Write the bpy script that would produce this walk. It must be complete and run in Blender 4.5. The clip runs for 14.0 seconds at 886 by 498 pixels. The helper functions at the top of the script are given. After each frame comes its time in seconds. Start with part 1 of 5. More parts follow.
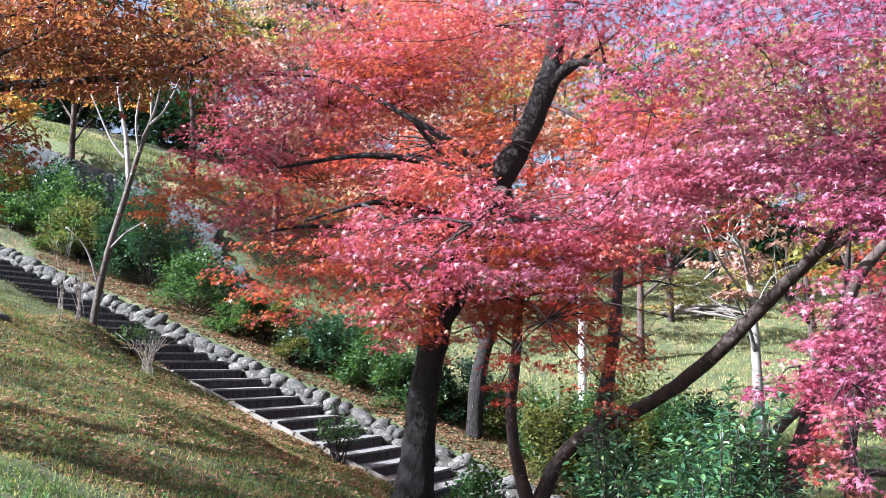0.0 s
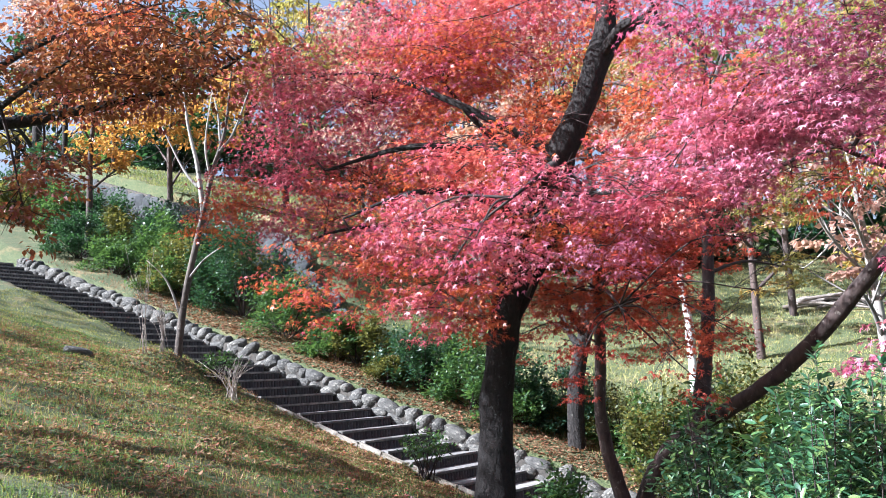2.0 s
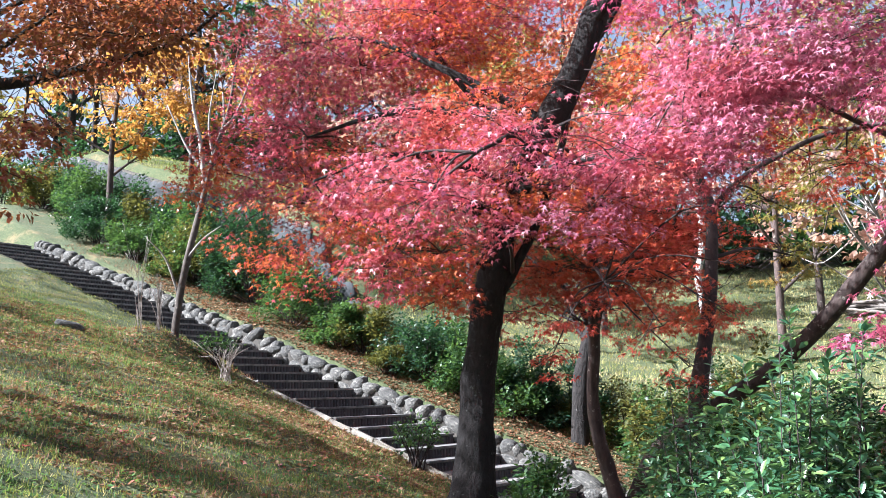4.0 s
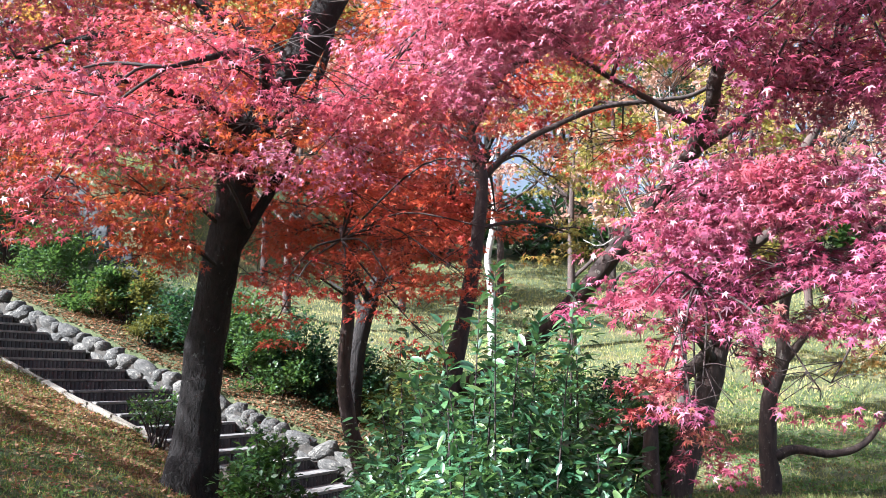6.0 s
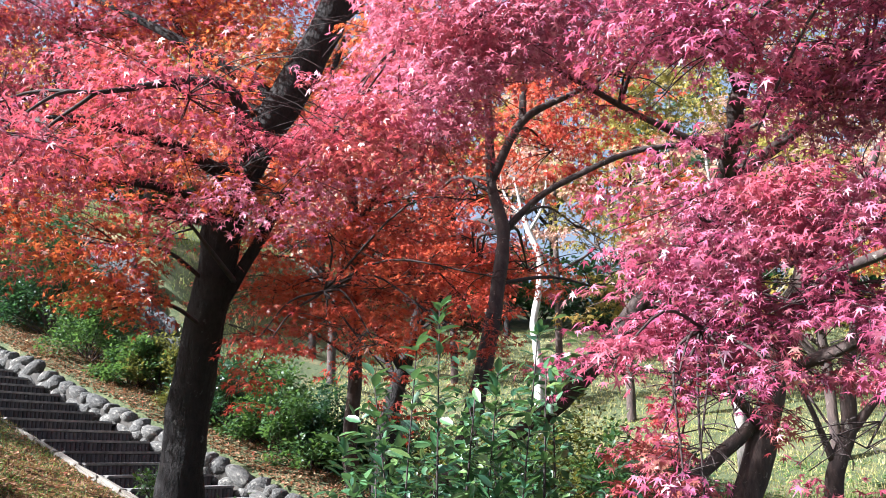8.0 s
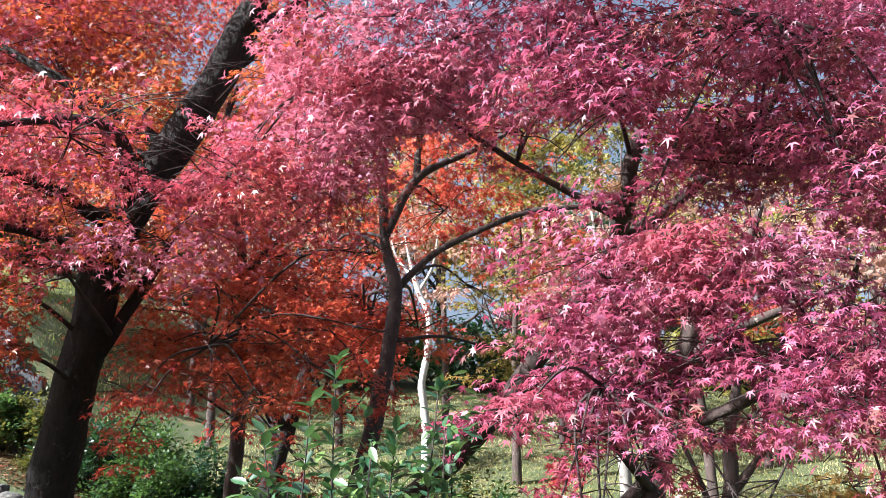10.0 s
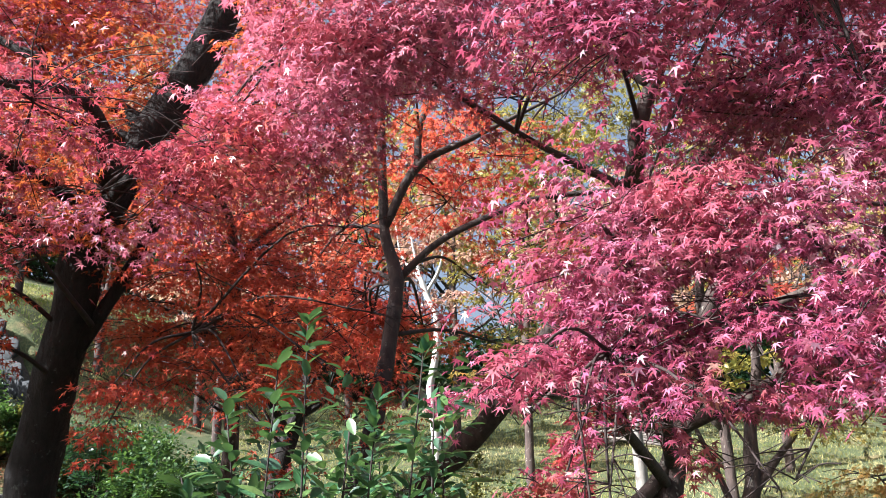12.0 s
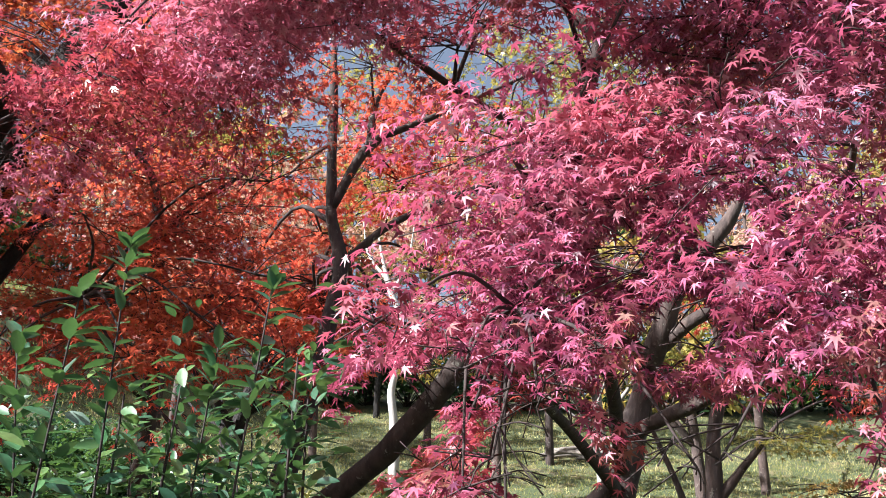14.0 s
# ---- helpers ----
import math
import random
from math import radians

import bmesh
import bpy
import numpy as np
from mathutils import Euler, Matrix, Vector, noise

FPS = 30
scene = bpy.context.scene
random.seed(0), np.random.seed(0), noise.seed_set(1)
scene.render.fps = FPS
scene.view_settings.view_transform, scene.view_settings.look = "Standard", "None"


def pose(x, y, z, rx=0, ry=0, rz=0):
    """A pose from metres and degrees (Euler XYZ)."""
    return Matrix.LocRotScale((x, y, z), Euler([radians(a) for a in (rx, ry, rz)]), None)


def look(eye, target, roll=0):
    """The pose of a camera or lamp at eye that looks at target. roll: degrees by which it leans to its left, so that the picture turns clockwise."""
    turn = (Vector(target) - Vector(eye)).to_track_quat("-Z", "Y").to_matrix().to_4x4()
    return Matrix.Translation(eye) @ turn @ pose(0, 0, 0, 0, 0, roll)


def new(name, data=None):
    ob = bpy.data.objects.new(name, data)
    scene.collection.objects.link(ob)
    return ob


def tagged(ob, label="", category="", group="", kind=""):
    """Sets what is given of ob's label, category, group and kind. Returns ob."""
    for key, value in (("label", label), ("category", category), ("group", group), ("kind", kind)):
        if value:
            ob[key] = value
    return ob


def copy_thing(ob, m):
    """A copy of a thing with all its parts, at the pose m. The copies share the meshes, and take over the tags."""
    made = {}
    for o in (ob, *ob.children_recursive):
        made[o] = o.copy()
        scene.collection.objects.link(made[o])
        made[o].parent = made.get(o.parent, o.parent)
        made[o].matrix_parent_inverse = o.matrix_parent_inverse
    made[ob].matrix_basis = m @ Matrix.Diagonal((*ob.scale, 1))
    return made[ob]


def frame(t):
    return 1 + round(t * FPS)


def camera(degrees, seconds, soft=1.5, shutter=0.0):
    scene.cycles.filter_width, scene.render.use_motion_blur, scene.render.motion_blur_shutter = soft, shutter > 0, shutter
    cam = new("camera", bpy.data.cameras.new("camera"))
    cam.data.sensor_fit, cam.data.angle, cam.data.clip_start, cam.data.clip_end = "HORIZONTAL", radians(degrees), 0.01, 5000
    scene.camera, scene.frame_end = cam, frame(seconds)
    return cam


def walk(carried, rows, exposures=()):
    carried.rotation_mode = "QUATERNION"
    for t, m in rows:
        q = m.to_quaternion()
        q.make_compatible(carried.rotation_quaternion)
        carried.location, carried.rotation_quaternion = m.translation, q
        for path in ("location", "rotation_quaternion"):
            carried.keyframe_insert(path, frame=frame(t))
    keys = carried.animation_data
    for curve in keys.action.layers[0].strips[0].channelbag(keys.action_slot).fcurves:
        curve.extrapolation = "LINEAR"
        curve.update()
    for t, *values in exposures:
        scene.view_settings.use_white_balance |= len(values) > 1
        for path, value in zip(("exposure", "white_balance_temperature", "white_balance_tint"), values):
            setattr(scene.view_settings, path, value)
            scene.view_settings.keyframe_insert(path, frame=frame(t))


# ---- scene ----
cam = camera(52.0, 14.0, soft=0.6)
PATH = [
    (0, (0.0, -0.059, 1.082), (-0.015, 1.926, 1.327), 0.2),
    (0.5, (0.126, 0.061, 0.953), (0.07, 2.045, 1.199), -0.9),
    (1, (0.355, 0.23, 0.871), (0.235, 2.21, 1.132), -2.0),
    (1.5, (0.433, 0.521, 0.887), (0.206, 2.488, 1.169), -3.5),
    (2, (0.593, 0.698, 0.813), (0.316, 2.655, 1.123), -3.6),
    (2.2, (0.687, 0.744, 0.778), (0.398, 2.694, 1.113), -3.1),
    (4.3, (1.123, 1.387, 0.484), (0.758, 3.326, 0.815), -1.7),
    (4.5, (1.161, 1.502, 0.49), (0.855, 3.452, 0.808), -1.8),
    (5, (1.288, 1.746, 0.489), (1.105, 3.714, 0.791), -1.7),
    (5.5, (1.545, 1.993, 0.401), (1.492, 3.972, 0.681), -1.5),
    (6, (1.783, 2.231, 0.371), (1.787, 4.209, 0.664), -0.4),
    (6.5, (2.056, 2.487, 0.373), (2.072, 4.463, 0.682), 0.1),
    (7, (2.164, 2.725, 0.282), (2.129, 4.7, 0.596), 0.5),
    (7.5, (2.339, 2.925, 0.3), (2.203, 4.886, 0.672), 0.1),
    (7.7, (2.378, 2.977, 0.316), (2.211, 4.928, 0.723), -0.2),
    (9.8, (2.296, 3.157, 0.314), (2.338, 5.064, 0.916), -1.2),
    (10, (2.311, 3.176, 0.308), (2.399, 5.087, 0.893), -0.9),
    (10.5, (2.392, 3.278, 0.311), (2.551, 5.196, 0.855), -0.4),
    (11, (2.39, 3.376, 0.292), (2.569, 5.294, 0.828), -0.5),
    (11.5, (2.382, 3.469, 0.252), (2.518, 5.387, 0.804), -1.1),
    (12, (2.431, 3.613, 0.185), (2.49, 5.515, 0.801), -1.6),
    (12.5, (2.432, 3.804, 0.191), (2.397, 5.687, 0.864), -1.7),
    (13, (2.525, 3.938, 0.088), (2.479, 5.802, 0.812), -0.9),
    (13.5, (2.78, 4.047, 0.071), (2.792, 5.918, 0.778), -0.4),
    (14, (2.835, 4.241, 0.088), (2.912, 6.131, 0.739), 0.4),
]
walk(cam, [(t, look(eye, target, roll)) for t, eye, target, roll in PATH],
     exposures=[(0.0, 2.15, 5400, 12), (0.5, 2.0, 5400, 12), (2.0, 2.17, 5400, 12), (5.0, 2.27, 5500, 11), (5.5, 2.36, 5500, 11), (6.0, 2.28, 5550, 11), (7.5, 2.24, 5600, 11), (10.0, 1.92, 5750, 10), (11.5, 1.84, 5800, 9), (12.5, 2.05, 5800, 9), (13.5, 1.76, 5800, 9), (14.0, 1.84, 5800, 9)])

# ---- light ----
SUN_TO = Vector((-0.74, -0.28, 0.60)).normalized()      # the way to the sun
world = bpy.data.worlds.new("sky")
scene.world = world
world.use_nodes = True
wn = world.node_tree
sky = wn.nodes.new("ShaderNodeTexSky")
sky.sky_type = "NISHITA"
sky.sun_disc = False
sky.dust_density = 6.0
sky.ozone_density = 0.5
sky.sun_elevation = math.asin(SUN_TO.z)
sky.sun_rotation = math.atan2(SUN_TO.x, SUN_TO.y)
haze = wn.nodes.new("ShaderNodeHueSaturation")     # thin bright haze over the sky
haze.inputs["Saturation"].default_value, haze.inputs["Value"].default_value = 0.7, 1.0
wn.links.new(sky.outputs[0], haze.inputs["Color"])
wn.links.new(haze.outputs[0], wn.nodes["Background"].inputs[0])
wn.nodes["Background"].inputs[1].default_value = 0.055
sun = new("sun", bpy.data.lights.new("sun", "SUN"))
sun.data.energy, sun.data.angle, sun.data.color = 5.0, radians(0.6), (1.0, 0.95, 0.87)
sun.matrix_world = look((0, 0, 30), Vector((0, 0, 30)) - SUN_TO)

# ---- materials ----


def shader(name):
    m = bpy.data.materials.new(name)
    m.use_nodes = True
    t = m.node_tree
    t.nodes.clear()
    return m, t


def node(t, kind, **inputs):
    n = t.nodes.new(kind)
    for key, value in inputs.items():
        n.inputs[key].default_value = value
    return n


def ramp(t, source, stops):
    r = t.nodes.new("ShaderNodeValToRGB")
    while len(r.color_ramp.elements) < len(stops):
        r.color_ramp.elements.new(0.5)
    for e, (p, c) in zip(r.color_ramp.elements, stops):
        e.position, e.color = p, (*c, 1)
    t.links.new(source, r.inputs[0])
    return r.outputs[0]


def blend(t, factor, a, b, kind="MIX"):
    x = t.nodes.new("ShaderNodeMix")
    x.data_type, x.blend_type = "RGBA", kind
    for value, slot in ((factor, 0), (a, 6), (b, 7)):
        if isinstance(value, (int, float)):
            x.inputs[slot].default_value = value
        elif isinstance(value, tuple):
            x.inputs[slot].default_value = (*value, 1)
        else:
            t.links.new(value, x.inputs[slot])
    return x.outputs[2]


def noise_tex(t, scale, detail=4.0, rough=0.6, coords="Object"):
    c = t.nodes.new("ShaderNodeTexCoord")
    n = node(t, "ShaderNodeTexNoise", Scale=scale, Detail=detail, Roughness=rough)
    t.links.new(c.outputs[coords], n.inputs["Vector"])
    return n.outputs[0]


def world_noise(t, scale, detail=3.0):
    g = t.nodes.new("ShaderNodeNewGeometry")
    n = node(t, "ShaderNodeTexNoise", Scale=scale, Detail=detail)
    t.links.new(g.outputs["Position"], n.inputs["Vector"])
    return n.outputs[0]


def leaf_material(name, tones, patch, through_colour, gloss=0.4, see=0.38, scale=0.9, shine=0.5, dull=None):
    """Thin leaves: per-leaf tone, patches of another tone, light that shines through."""
    m, t = shader(name)
    g = t.nodes.new("ShaderNodeNewGeometry")
    tone = ramp(t, g.outputs["Random Per Island"], [(i / max(1, len(tones) - 1), c) for i, c in enumerate(tones)])
    spot = ramp(t, world_noise(t, scale), [(0.5, (0, 0, 0)), (0.66, (1, 1, 1))])
    colour = blend(t, spot, tone, patch)
    if dull:
        colour = blend(t, ramp(t, world_noise(t, 2.3), [(0.56, (0, 0, 0)), (0.68, (0.85, 0.85, 0.85))]), colour, dull)
    fine = ramp(t, world_noise(t, 45.0, 2.0), [(0.3, (0.72, 0.72, 0.72)), (0.7, (1.12, 1.12, 1.12))])
    colour = blend(t, 1.0, colour, fine, "MULTIPLY")
    p = node(t, "ShaderNodeBsdfPrincipled", Roughness=gloss)
    p.inputs["Specular IOR Level"].default_value = shine
    t.links.new(colour, p.inputs["Base Color"])
    tr = t.nodes.new("ShaderNodeBsdfTranslucent")
    t.links.new(blend(t, 0.6, colour, through_colour), tr.inputs["Color"])
    mix = node(t, "ShaderNodeMixShader", Fac=see)
    out = t.nodes.new("ShaderNodeOutputMaterial")
    t.links.new(p.outputs[0], mix.inputs[1])
    t.links.new(tr.outputs[0], mix.inputs[2])
    t.links.new(mix.outputs[0], out.inputs[0])
    return m


def rough_material(name, a, b, scale, bump=0.4, rough=0.9, fleck=None, fleck_scale=9.0, cut=0.6, stretch=1.0, spread=0.02):
    """Rough matter of two tones, with flecks of a third and a fine relief."""
    m, t = shader(name)
    c = t.nodes.new("ShaderNodeTexCoord")
    mp = node(t, "ShaderNodeMapping", Scale=(1, 1, stretch))
    t.links.new(c.outputs["Object"], mp.inputs["Vector"])
    n = node(t, "ShaderNodeTexNoise", Scale=scale, Detail=6.0, Roughness=0.65)
    t.links.new(mp.outputs[0], n.inputs["Vector"])
    colour = ramp(t, n.outputs[0], [(0.32, a), (0.68, b)])
    if fleck:
        f = node(t, "ShaderNodeTexNoise", Scale=fleck_scale, Detail=5.0, Roughness=0.7)
        t.links.new(c.outputs["Object"], f.inputs["Vector"])
        colour = blend(t, ramp(t, f.outputs[0], [(cut, (0, 0, 0)), (cut + 0.06, (1, 1, 1))]), colour, fleck)
    o = t.nodes.new("ShaderNodeObjectInfo")
    colour = blend(t, 1.0, colour, ramp(t, o.outputs["Random"], [(0.0, (0.75, 0.75, 0.76)), (1.0, (1.2, 1.18, 1.15))]), "MULTIPLY")
    b_ = node(t, "ShaderNodeBump", Strength=bump, Distance=spread)
    t.links.new(n.outputs[0], b_.inputs["Height"])
    p = node(t, "ShaderNodeBsdfPrincipled", Roughness=rough)
    t.links.new(colour, p.inputs["Base Color"])
    t.links.new(b_.outputs[0], p.inputs["Normal"])
    out = t.nodes.new("ShaderNodeOutputMaterial")
    t.links.new(p.outputs[0], out.inputs[0])
    return m


CRIMSON = leaf_material("crimson_leaf", [(0.06, 0.010, 0.025), (0.19, 0.030, 0.075), (0.36, 0.070, 0.14), (0.47, 0.12, 0.16), (0.60, 0.30, 0.35)], (0.45, 0.09, 0.045), (0.86, 0.12, 0.15), 0.42, see=0.3, shine=0.75, dull=(0.18, 0.105, 0.04))
MAGENTA = leaf_material("magenta_leaf", [(0.055, 0.010, 0.03), (0.17, 0.028, 0.085), (0.32, 0.075, 0.165), (0.43, 0.11, 0.21), (0.55, 0.23, 0.32)], (0.35, 0.055, 0.075), (0.80, 0.14, 0.25), 0.42, see=0.3, shine=0.75, dull=(0.20, 0.10, 0.05))
# Paler copy of the maple pink: sun on the upper boughs, put into the colour.
SUNPINK = leaf_material("sunlit_pink_leaf", [(0.14, 0.025, 0.065), (0.40, 0.11, 0.215), (0.54, 0.23, 0.34), (0.66, 0.42, 0.49)], (0.42, 0.08, 0.10), (0.86, 0.22, 0.30), 0.42, shine=0.75)
# Own colour of the far orange trees; in the great maple a painted backlit glow.
ORANGE = leaf_material("orange_or_backlit_leaf", [(0.16, 0.012, 0.03), (0.40, 0.04, 0.045), (0.56, 0.13, 0.035), (0.60, 0.22, 0.10)], (0.34, 0.03, 0.09), (1.0, 0.25, 0.06), dull=(0.20, 0.10, 0.025))
SCARLET = leaf_material("scarlet_leaf", [(0.10, 0.010, 0.018), (0.28, 0.025, 0.035), (0.50, 0.07, 0.055), (0.50, 0.16, 0.12)], (0.42, 0.10, 0.035), (1.0, 0.17, 0.08), see=0.48, dull=(0.15, 0.085, 0.03))
AMBER = leaf_material("amber_leaf", [(0.20, 0.07, 0.03), (0.26, 0.12, 0.035), (0.12, 0.085, 0.03), (0.24, 0.045, 0.05)], (0.22, 0.04, 0.06), (0.6, 0.20, 0.06), see=0.28)
OLIVE = leaf_material("olive_leaf", [(0.13, 0.15, 0.035), (0.22, 0.20, 0.05), (0.32, 0.24, 0.06)], (0.38, 0.16, 0.05), (0.55, 0.48, 0.10))
RUSSET = leaf_material("russet_leaf", [(0.36, 0.20, 0.16), (0.46, 0.30, 0.25), (0.40, 0.17, 0.16)], (0.44, 0.26, 0.14), (0.7, 0.45, 0.3))
YELLOW = leaf_material("yellow_leaf", [(0.38, 0.20, 0.04), (0.43, 0.26, 0.06), (0.30, 0.19, 0.05)], (0.42, 0.15, 0.04), (0.8, 0.42, 0.08))
GREEN = leaf_material("shrub_leaf", [(0.018, 0.05, 0.018), (0.035, 0.085, 0.026), (0.07, 0.13, 0.04)], (0.028, 0.07, 0.03), (0.2, 0.35, 0.06), 0.45, 0.28, 0.9, 0.4)
DARKGREEN = leaf_material("evergreen_leaf", [(0.010, 0.032, 0.022), (0.018, 0.05, 0.028), (0.03, 0.07, 0.032)], (0.02, 0.045, 0.026), (0.1, 0.25, 0.06), 0.45, 0.22, 0.9, 0.4)
LAUREL = leaf_material("laurel_leaf", [(0.016, 0.055, 0.03), (0.03, 0.09, 0.042), (0.05, 0.13, 0.05), (0.15, 0.22, 0.06)], (0.022, 0.08, 0.042), (0.22, 0.40, 0.09), 0.34, 0.14, 0.9, 0.75)
AZALEA = leaf_material("azalea_leaf", [(0.03, 0.045, 0.012), (0.065, 0.08, 0.02), (0.15, 0.135, 0.025)], (0.04, 0.06, 0.02), (0.35, 0.32, 0.06), 0.5, 0.26, 2.0, 0.3)
GRASS = leaf_material("grass_blade", [(0.03, 0.065, 0.02), (0.075, 0.125, 0.03), (0.19, 0.19, 0.045), (0.31, 0.26, 0.09), (0.50, 0.43, 0.21)], (0.24, 0.21, 0.05), (0.45, 0.5, 0.11), 0.7, 0.3, 1.7, 0.15)
CLOVER = leaf_material("clover_leaf", [(0.035, 0.10, 0.03), (0.06, 0.15, 0.04), (0.11, 0.19, 0.05)], (0.045, 0.12, 0.05), (0.25, 0.4, 0.07), 0.6, 0.3, 0.9, 0.2)
# The straw-yellow patch stands for dry grass and for sun patches on the lawn.
LAWN = leaf_material("lawn_blade", [(0.035, 0.085, 0.024), (0.07, 0.13, 0.034), (0.13, 0.18, 0.05), (0.36, 0.32, 0.13)], (0.56, 0.48, 0.23), (0.45, 0.5, 0.12), 0.7, 0.3, 0.45, 0.12)
# Straw tones hold both dry grass and the sunlight on the far lawn.
SUNNY_DRYLAWN = leaf_material("sunny_dry_lawn_blade", [(0.09, 0.14, 0.04), (0.22, 0.24, 0.075), (0.40, 0.36, 0.14), (0.52, 0.45, 0.21)], (0.60, 0.52, 0.27), (0.5, 0.5, 0.14), 0.7, 0.3, 0.5, 0.12)
TUFT = leaf_material("tuft_blade", [(0.022, 0.06, 0.022), (0.045, 0.10, 0.03), (0.12, 0.17, 0.05)], (0.045, 0.10, 0.04), (0.3, 0.42, 0.09), 0.6, 0.3, 1.6, 0.2)
DRY = leaf_material("dry_leaf", [(0.12, 0.065, 0.04), (0.22, 0.125, 0.075), (0.36, 0.24, 0.14), (0.28, 0.075, 0.05)], (0.15, 0.085, 0.05), (0.4, 0.2, 0.08), 0.7, 0.2, 0.9, 0.15)
BARK_DARK = rough_material("dark_maple_bark", (0.006, 0.005, 0.005), (0.024, 0.019, 0.017), 22.0, 1.0, 0.95, (0.10, 0.105, 0.095), 9.0, 0.63, 0.45, 0.06)
BARK_BROWN = rough_material("brown_maple_bark", (0.026, 0.018, 0.017), (0.085, 0.058, 0.05), 16.0, 0.9, 0.92, (0.22, 0.20, 0.17), 15.0, 0.61, 0.3)
BARK_PALE = rough_material("pale_bark", (0.17, 0.155, 0.14), (0.36, 0.335, 0.305), 9.0, 0.6, 0.85, (0.07, 0.06, 0.055), 10.0, 0.58, 0.5)
BARK_WHITE = rough_material("white_bark", (0.42, 0.40, 0.37), (0.68, 0.66, 0.62), 7.0, 0.4, 0.8, (0.16, 0.15, 0.14), 9.0, 0.64, 0.5)
BARK_BARE = rough_material("grey_brown_bark", (0.035, 0.028, 0.025), (0.11, 0.09, 0.075), 14.0, 0.8, 0.9, (0.30, 0.28, 0.25), 7.0, 0.60, 0.5)
TWIG = rough_material("twig_bark", (0.018, 0.012, 0.012), (0.05, 0.033, 0.03), 20.0, 0.3)
TWIG_GREY = rough_material("grey_twig_bark", (0.20, 0.17, 0.15), (0.36, 0.32, 0.29), 20.0, 0.3)
STONE = rough_material("wall_stone", (0.04, 0.04, 0.038), (0.125, 0.12, 0.11), 6.0, 0.9, 0.95, (0.21, 0.20, 0.175), 3.0, 0.57, 1.0, 0.05)
MORTAR = rough_material("earth_core", (0.03, 0.027, 0.023), (0.085, 0.074, 0.06), 14.0, 1.0)
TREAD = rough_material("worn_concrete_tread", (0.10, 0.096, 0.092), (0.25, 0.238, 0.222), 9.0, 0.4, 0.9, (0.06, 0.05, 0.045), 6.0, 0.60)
# Dark tone of the riser posts holds the shade on faces turned from the sun.
RISER = rough_material("shade_dark_concrete_logs", (0.035, 0.034, 0.038), (0.085, 0.08, 0.08), 10.0, 0.5, 0.9, (0.17, 0.165, 0.16), 16.0, 0.63, 0.25)
EDGE = rough_material("pale_edging_stone", (0.14, 0.125, 0.105), (0.34, 0.31, 0.26), 8.0, 0.5, 0.9, (0.12, 0.11, 0.09), 8.0, 0.62)
RETAIN = rough_material("retaining_stone", (0.022, 0.025, 0.028), (0.055, 0.06, 0.066), 4.0, 0.7, 0.95, (0.08, 0.083, 0.082), 3.0, 0.6)
DEADWOOD = rough_material("dead_branch_wood", (0.10, 0.085, 0.075), (0.24, 0.21, 0.185), 14.0, 0.5)


def ground_material():
    m, t = shader("grassy_soil")
    c = t.nodes.new("ShaderNodeTexCoord")
    big = node(t, "ShaderNodeTexNoise", Scale=0.55, Detail=5.0, Roughness=0.65)
    fine = node(t, "ShaderNodeTexNoise", Scale=26.0, Detail=6.0, Roughness=0.7)
    for n in (big, fine):
        t.links.new(c.outputs["Object"], n.inputs["Vector"])
    grass = ramp(t, fine.outputs[0], [(0.3, (0.025, 0.038, 0.014)), (0.5, (0.06, 0.08, 0.028)), (0.7, (0.13, 0.12, 0.055))])
    soil = ramp(t, fine.outputs[0], [(0.3, (0.06, 0.045, 0.03)), (0.7, (0.19, 0.14, 0.09))])
    mid = node(t, "ShaderNodeTexNoise", Scale=1.6, Detail=7.0, Roughness=0.7)
    t.links.new(c.outputs["Object"], mid.inputs["Vector"])
    straw = ramp(t, fine.outputs[0], [(0.3, (0.09, 0.07, 0.03)), (0.7, (0.24, 0.19, 0.09))])
    grass = blend(t, ramp(t, mid.outputs[0], [(0.52, (0, 0, 0)), (0.66, (1, 1, 1))]), grass, straw)
    colour = blend(t, ramp(t, big.outputs[0], [(0.60, (0, 0, 0)), (0.74, (1, 1, 1))]), grass, soil)
    bump = node(t, "ShaderNodeBump", Strength=0.8, Distance=0.04)
    t.links.new(fine.outputs[0], bump.inputs["Height"])
    p = node(t, "ShaderNodeBsdfPrincipled", Roughness=0.95)
    t.links.new(colour, p.inputs["Base Color"])
    t.links.new(bump.outputs[0], p.inputs["Normal"])
    out = t.nodes.new("ShaderNodeOutputMaterial")
    t.links.new(p.outputs[0], out.inputs[0])
    return m


SOIL = ground_material()

# ---- mesh helpers ----


def part(name, data, material, parent=None, label=""):
    """Link a bmesh or a mesh as one object, under a thing or a part."""
    if isinstance(data, bmesh.types.BMesh):
        me = bpy.data.meshes.new(name)
        data.to_mesh(me)
        data.free()
    else:
        me = data
    if material and not me.materials:
        me.materials.append(material)
    ob = new(name, me)
    if parent:
        ob.parent = parent
    if label:
        tagged(ob, label)
    return ob


def thing(name, place, label, category, group="", kind=""):
    ob = new(name)
    ob.location = place
    return tagged(ob, label, category, group, kind)


def smooth_line(points, steps=5):
    """A rounded line through points of (x, y, z, radius)."""
    p = [np.array(q, float) for q in points]
    p = [2 * p[0] - p[1]] + p + [2 * p[-1] - p[-2]]
    out = []
    for a, b, c, d in zip(p, p[1:], p[2:], p[3:]):
        for k in range(steps):
            u = k / steps
            out.append(0.5 * (2 * b + (c - a) * u + (2 * a - 5 * b + 4 * c - d) * u * u + (3 * b - a - 3 * c + d) * u ** 3))
    out.append(p[-2])
    return np.array(out)


